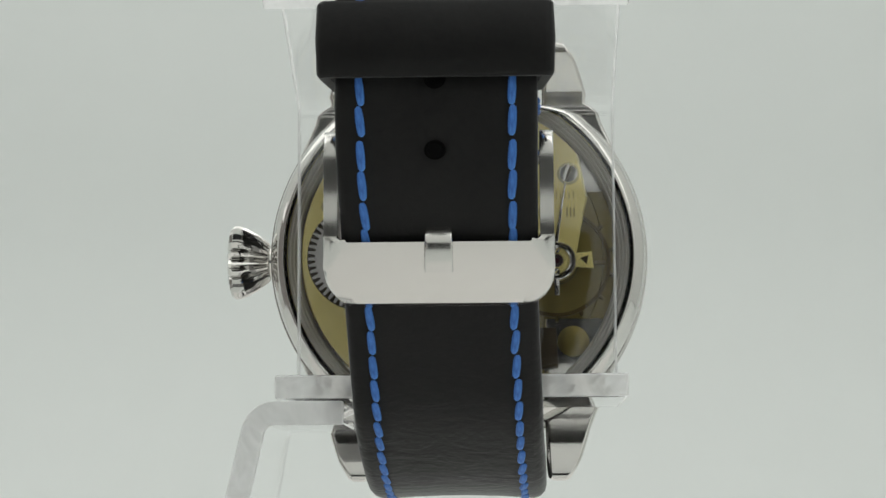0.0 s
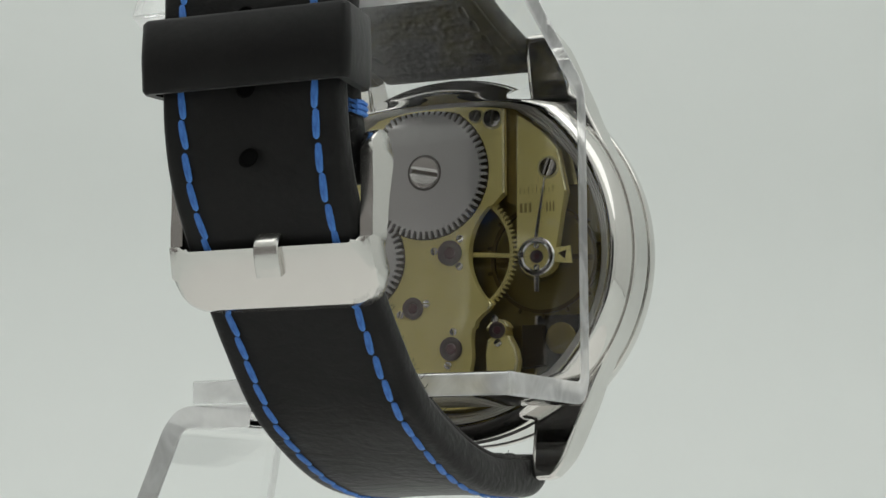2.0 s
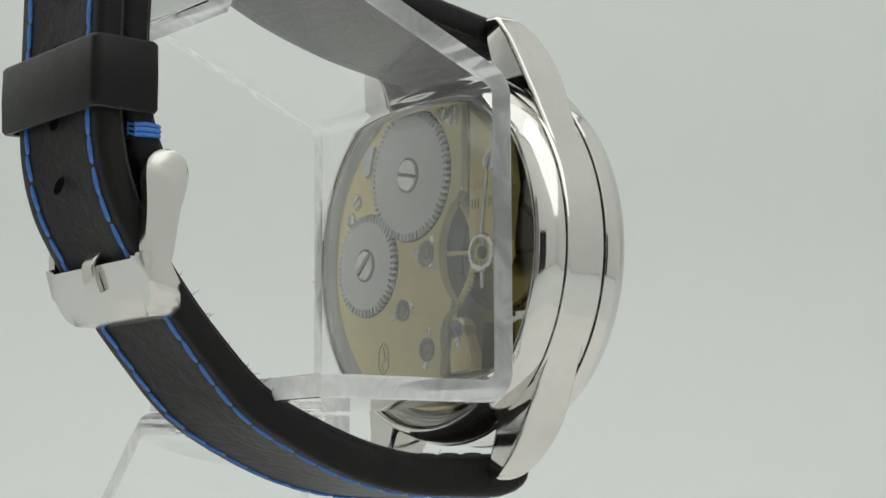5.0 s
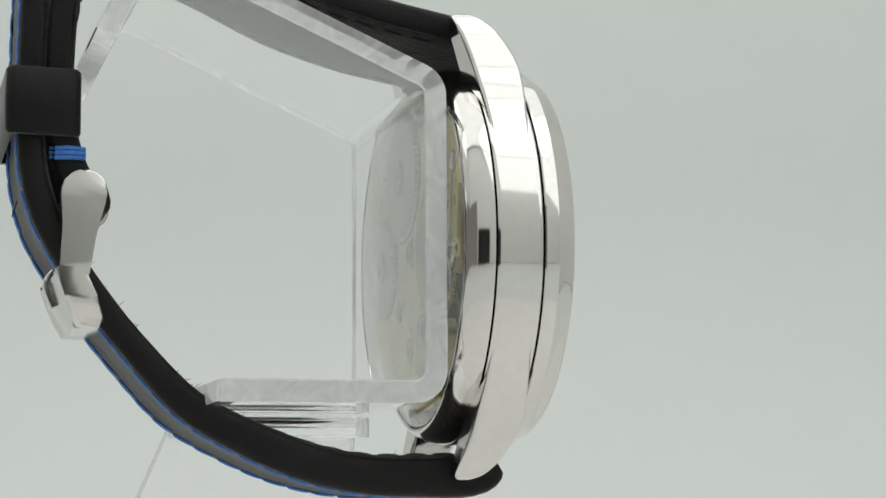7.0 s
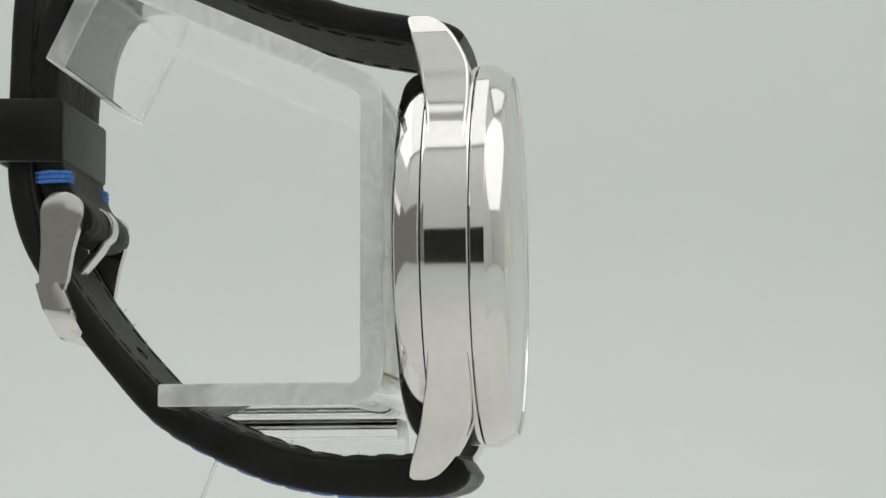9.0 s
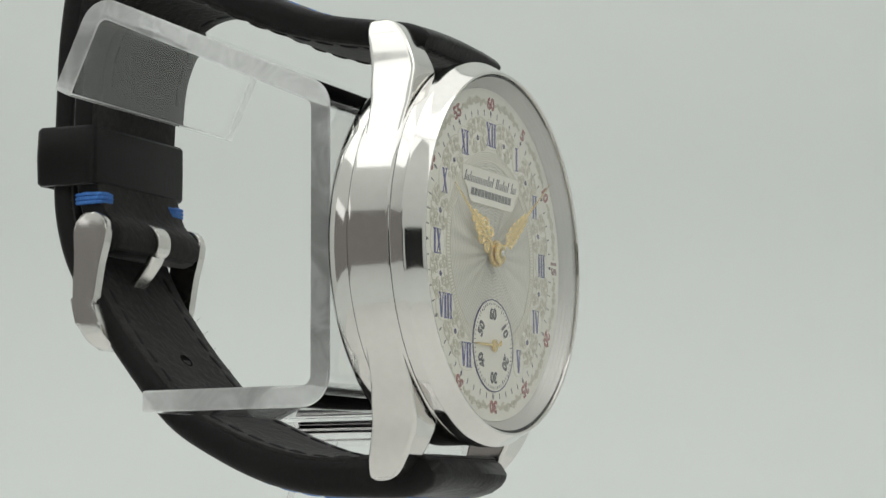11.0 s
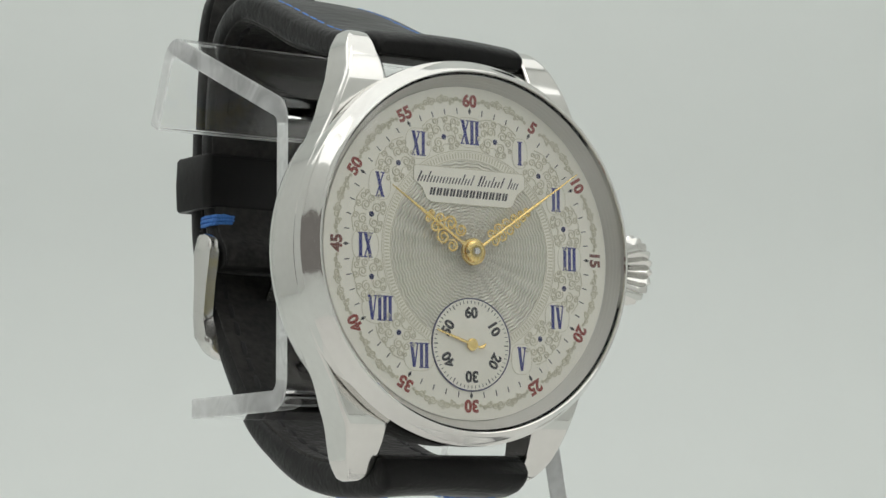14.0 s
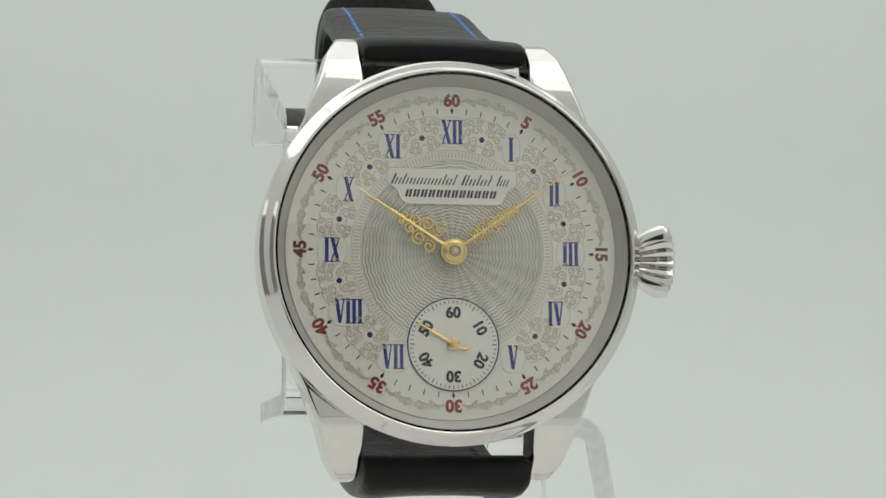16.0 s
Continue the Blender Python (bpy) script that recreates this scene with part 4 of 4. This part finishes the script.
# ---- the movement ----
def gear(cx, cz, r, n, y0, y1, tooth=0.55, hole=0.0, spokes=0):
    """A toothed wheel; with a hole it is a rim on spokes."""
    pts = []
    for i in range(n):
        for f, rr in ((0.0, r - tooth), (0.42, r - tooth), (0.56, r), (0.86, r)):
            a = 2 * math.pi * (i + f) / n
            pts.append((math.cos(a), math.sin(a), rr))
    bm = bmesh.new()
    rows = [[bm.verts.new((cx + c * rr, y, cz + s * rr)) for c, s, rr in pts] for y in (y0, y1)]
    if hole:
        core = [[bm.verts.new((cx + c * hole, y, cz + s * hole)) for c, s, _ in pts] for y in (y0, y1)]
    else:
        mids = [bm.verts.new((cx, y, cz)) for y in (y0, y1)]
    for i in range(len(pts)):
        j = (i + 1) % len(pts)
        for k in (0, 1):
            if hole:
                bm.faces.new((rows[k][i], rows[k][j], core[k][j], core[k][i]))
            else:
                bm.faces.new((rows[k][i], rows[k][j], mids[k]))
        bm.faces.new((rows[0][i], rows[1][i], rows[1][j], rows[0][j]))
        if hole:
            bm.faces.new((core[0][i], core[1][i], core[1][j], core[0][j]))
    for k in range(spokes):
        own = prism([(0.9, -0.3), (hole + 0.15, -0.24), (hole + 0.15, 0.24), (0.9, 0.3)], y0 + 0.05, y1 - 0.05, 0.06)
        bmesh.ops.transform(own, matrix=Matrix.Translation((cx, 0, cz)) @ Matrix.Rotation(radians(176 + 360 * k / spokes), 4, "Y"), verts=own.verts)
        join(bm, own)
    return bm


def polish_bevels(ob, material):
    """Gives the narrow sloping rim faces of a plate a polished material."""
    ob.data.materials.append(material)
    for p in ob.data.polygons:
        if 0.12 < abs(p.normal.y) < 0.97 and p.center.y > 0.003:
            p.material_index = 1
    return ob


def screw(x, z, r, y, parent, turn, material=None):
    """A slotted screw head, its top at y, facing the back."""
    t = radians(turn)
    n = 28
    sw = r * 0.12
    bm = bmesh.new()
    for s in (1, -1):
        a0 = math.asin(sw / r)
        pts = [(r * math.cos(a), r * math.sin(a)) for a in (a0 + (math.pi - 2 * a0) * k / n for k in range(n + 1))]
        prism([(s * px, s * pz) for px, pz in pts], -0.28, 0.0, 0.05, bm)
    prism(circle(0, 0, r * 0.97, 24), -0.3, -0.18, 0, bm)
    bmesh.ops.transform(bm, matrix=Matrix.Translation((x, y, z)) @ Matrix.Rotation(t, 4, "Y"), verts=bm.verts)
    ob = part("screw", bm, material or STEEL, parent, "slotted steel screw")
    # slot faces take the shadow tone, so their shade is painted
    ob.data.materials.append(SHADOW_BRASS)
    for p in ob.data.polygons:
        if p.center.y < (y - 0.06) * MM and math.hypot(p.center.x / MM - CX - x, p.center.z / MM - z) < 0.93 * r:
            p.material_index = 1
    if r > 0.6 and material is None:
        part("countersink", lathe([(r * 1.02, y - 0.24), (r * 1.06, y - 0.17), (r * 1.24, y - 0.2), (r * 1.26, y - 0.26)], 32, (x, z)), GILT_EDGE, parent, "polished gilt countersink")
    return ob


def jewel(x, z, r, y, parent):
    y += 0.16
    part("jewel_setting", lathe([(r, y - 0.3), (r, y - 0.03), (r * 0.93, y), (r * 0.62, y - 0.02), (r * 0.5, y - 0.1), (0, y - 0.1)], 32, (x, z)), SETTING, parent, "violet-brown metal jewel setting")
    part("jewel", lathe([(r * 0.46, y - 0.1), (r * 0.40, y - 0.02), (r * 0.15, y), (0.0, y - 0.03)], 24, (x, z)), RUBY, parent, "polished ruby bearing")


def build_movement():
    top = 4.05
    mv = part("movement", lathe([(0, 0.9), (17.0, 0.9), (17.1, 1.2), (19.85, 1.25), (19.85, 1.13), (17.15, 1.12), (17.1, 0.0), (0, 0.0)], 128), PLATE, watch, "gilt brass hand-wound movement behind glass")
    R = 18.2
    # large bridge: right of the slot, its edge curving round the centre wheel and the small cock
    top_a = math.degrees(math.acos(-7.6 / R))
    out = circle(0, 0, R, 90, top_a, -104.5)
    edge = [(-3.0, -14.2), (-3.4, -12.2), (-3.3, -10.2), (-3.6, -8.6), (-4.6, -7.4), (-5.6, -6.7)]
    edge = [tuple(p[:2]) for p in smooth_path([(*p, 0) for p in edge], 0.4)]
    arc = circle(-10.6, -0.3, 7.5, 24, -52, 52)
    arc = [p for p in arc if p[0] > -7.6]
    big = out + edge + arc + [(-7.6, 6.55)]
    br = part("large_bridge", prism(big, 2.9, top, 0.26), GILT, mv, "frosted gilt three-quarter bridge")
    # balance cock with a slim foot
    ck = circle(0, 0, R, 22, 120.0, 141.5) + [(-15.2, 6.5), (-13.6, 0.2)] + circle(-11.5, -0.9, 2.35, 24, 160, 380) + [(-9.1, 1.6), (-9.1, 4.0)]
    cock = part("balance_cock", prism(ck, 2.6, top, 0.26), GILT, mv, "frosted gilt balance cock")
    part("slot_floor", prism([(-7.3, 5.8), (-7.3, 16.4), (-9.5, 15.4), (-9.5, 5.0)], 1.2, 2.4, 0), AGED, mv, "amber brass floor of the slot", smooth=False)
    # small finger cock
    fc = [(-5.0, -14.6), (-5.1, -12.0), (-5.2, -10.3)] + circle(-6.55, -9.4, 1.5, 12, 160, 10) + [(-7.9, -9.9), (-8.7, -11.4), (-9.0, -12.8), (-8.7, -14.0)]
    finger = part("finger_cock", prism(fc, 2.2, top - 0.1, 0.26), GILT, mv, "small gilt finger cock")
    # wheels
    part("centre_wheel", gear(-0.7, 0.0, 7.9, 84, 2.35, 2.8, 0.5, 7.0, 5), GILT, mv, "brass centre wheel with fine teeth and thin spokes")
    for ob in (br, cock, finger):
        polish_bevels(ob, GILT_EDGE)
    for name, cx, cz, r, n, sr, sturn in (("ratchet_wheel", 2.25, 9.6, 7.8, 62, 1.8, -12), ("crown_wheel", 11.3, -0.3, 6.2, 50, 1.7, 40)):
        g = part(name, gear(cx, cz, r, n, top + 0.05, top + 0.5, 0.85), WHEEL, mv, "satin steel winding wheel with cut teeth")
        # raised dark ring, coloured as the shaded recess round the screw
        part("recess_shade_ring", lathe([(sr * 1.02, top + 0.46), (sr * 1.02, top + 0.5), (sr * 1.18, top + 0.54), (sr * 1.18, top + 0.46)], 48, (cx, cz)), DARK, g)
        screw(cx, cz, sr, top + 0.74, g, sturn, STEEL)
        # dark flat ring laid in as the shade between the teeth
        part("tooth_gap_shade", lathe([(r - 1.0, top + 0.03), (r + 0.1, top + 0.03), (r + 0.16, top - 0.05)], 96, (cx, cz)), SHADOW_BRASS, g)
    # click beside the ratchet wheel
    part("click", prism([(9.4, 14.0), (10.6, 14.3), (11.9, 13.2), (12.4, 11.6), (11.6, 10.5), (10.4, 10.9), (10.2, 12.3)], top, top + 0.4, 0.08), WHEEL, mv, "satin steel click")
    for x, z, r, a in ((-6.2, 15.5, 1.05, 75), (-4.1, 16.0, 0.75, 60), (13.7, 7.8, 0.85, 40), (15.0, 5.7, 0.8, 80), (11.1, 12.0, 0.7, 20)):
        screw(x, z, r, top + 0.22, br, a)
    screw(-13.0, 9.3, 1.05, top + 0.22, cock, 70)
    for x, z, r, scr in ((-0.7, 0.0, 1.5, ((-1.9, -1.6), (-2.0, 1.6), (1.25, 0.3))), (4.0, -6.3, 1.3, ((2.3, -5.8), (5.6, -7.0))), (-0.8, -11.2, 1.4, ((-1.1, -9.2), (-0.4, -13.1))), (-6.5, -9.2, 1.0, ((-6.2, -7.9), (-6.6, -10.7)))):
        host = finger if x < -6 else br
        jewel(x, z, r, top + 0.02 - (0.1 if x < -6 else 0), host)
        for sx, sz in scr:
            screw(sx, sz, 0.45, top + 0.14 - (0.1 if x < -6 else 0), host, sx * 77 % 180)
    # regulator: ring, pointer and stud
    reg = part("regulator", lathe([(1.55, top), (1.55, top + 0.35), (1.75, top + 0.45), (2.1, top + 0.45), (2.25, top + 0.3), (2.25, top)], 48, (-11.5, -0.95)), STEEL, mv, "polished steel regulator ring")
    part("pointer", prism([(-11.7, 1.2), (-11.25, 1.2), (-12.55, 8.2), (-12.72, 8.2)], top + 0.05, top + 0.28, 0.04), STEEL, reg, "slim polished regulator pointer")
    stud = part("stud", prism([(-13.5, -0.1), (-15.6, 0.1), (-15.8, -1.9), (-13.6, -1.7)], top - 0.1, top + 0.3, 0.06), GILT, reg, "gilt hairspring stud")
    # flat dark patch drawn as the shade inside the stud's hole
    part("stud_hole_shade", prism([(-14.2, -0.7), (-15.2, -0.35), (-15.0, -1.4)], top + 0.28, top + 0.32), SHADOW_BRASS, stud, smooth=False)
    part("lower_pin", prism([(-11.8, -3.1), (-11.2, -3.1), (-11.2, -5.0), (-11.8, -5.0)], top - 0.2, top + 0.2, 0.05), STEEL, reg)
    part("end_cap", lathe([(1.5, top), (1.45, top + 0.1), (0.9, top + 0.12), (0.75, top + 0.0)], 32, (-11.5, -0.95)), GILT, reg)
    jewel(-11.5, -0.95, 0.75, top + 0.06, reg)
    for sz in (-2.2, 0.3):
        screw(-11.5, sz, 0.36, top + 0.2, reg, 50)
    # engraved marks: plain bars
    bm = bmesh.new()
    for k in range(9):
        prism([(-9.6 - 0.5 * k, 6.4), (-9.5 - 0.5 * k, 6.4), (-9.5 - 0.5 * k, 7.2 - 0.25 * (k % 2)), (-9.6 - 0.5 * k, 7.2 - 0.25 * (k % 2))], top - 0.01, top + 0.02, 0, bm)
    for k in range(3):
        prism([(-9.8 - 0.55 * k, 4.2), (-9.5 - 0.55 * k, 4.2), (-9.5 - 0.55 * k, 5.3), (-9.8 - 0.55 * k, 5.3)], top - 0.01, top + 0.02, 0, bm)
        prism([(-12.9 - 0.4 * k, 4.2), (-12.7 - 0.4 * k, 4.2), (-12.7 - 0.4 * k, 5.3), (-12.9 - 0.4 * k, 5.3)], top - 0.01, top + 0.02, 0, bm)
    part("engraved_bars", bm, AGED, cock, smooth=False)
    bm = rod([(x, top + 0.01, z) for x, z in ((7.2, -10.6), (8.1, -9.8), (9.0, -10.6), (9.1, -12.8), (8.1, -13.8), (7.1, -12.8), (7.2, -10.6))], 0.06, 5)
    rod([(8.1, top + 0.01, -10.4), (7.7, top + 0.01, -12.0), (8.5, top + 0.01, -12.4), (8.1, top + 0.01, -13.2)], 0.06, 5, bm)
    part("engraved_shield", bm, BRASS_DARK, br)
    # parts under the bridges; the block's dark colour stands for the shade there
    part("lower_block", prism([(-8.9, -8.6), (-11.4, -8.6), (-11.6, -13.2), (-8.9, -13.6)], 0.9, 2.3, 0.1), SHADOW_BRASS, mv, "steel block, its colour darkened for shade")
    part("pallet_bridge", prism(circle(-13.4, -10.2, 1.9, 20), 0.9, 1.6, 0.15), PLATE, mv, "small brass pallet bridge")
    # the balance, turning about its own staff; its dark brass paints the shade there
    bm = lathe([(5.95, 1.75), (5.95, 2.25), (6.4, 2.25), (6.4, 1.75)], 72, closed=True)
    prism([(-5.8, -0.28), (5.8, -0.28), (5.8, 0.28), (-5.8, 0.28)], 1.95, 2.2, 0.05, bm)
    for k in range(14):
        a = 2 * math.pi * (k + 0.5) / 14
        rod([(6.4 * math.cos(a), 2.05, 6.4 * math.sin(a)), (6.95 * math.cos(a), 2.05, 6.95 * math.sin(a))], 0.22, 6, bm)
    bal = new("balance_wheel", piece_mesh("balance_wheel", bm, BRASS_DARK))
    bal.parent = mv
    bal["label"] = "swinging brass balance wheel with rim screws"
    pts = [(rr * math.cos(a), 2.7, rr * math.sin(a)) for rr, a in ((0.8 + 2.0 * k / 150, k * 0.26) for k in range(151))]
    bm = rod([(x - 11.5, y, z - 0.95) for x, y, z in pts], 0.045, 5)
    part("hairspring", bm, DARK, mv, "fine coiled steel hairspring")
    mv.location.y = -0.8 * MM
    return bal


build_dial()
seconds_hand = build_pointers()
balance = build_movement()


def motions():
    for ob in (watch, stand):
        walk(ob, [(t, pose(0, 0, DIAL_HEIGHT, 0, 0, a)) for t, a in TURN])
    walk(turntable, [(t, pose(0, 0, -0.0059, 0, 0, a)) for t, a in TURN])
    # small seconds: 50 s at the end of the clip, one step of six degrees a second
    walk(seconds_hand, [(t, pose(CX * MM, -5.85 * MM, -10.75 * MM, 0, 6 * (34 + t) + 0.5, 0)) for t in (0, 4, 8, 12, 16)])
    # balance: five beats a second
    walk(balance, [(k / 30, pose((CX - 11.5) * MM, 0, -0.95 * MM, 0, 115 * math.sin(2 * math.pi * 2.5 * k / 30), 0)) for k in range(481)])


motions()
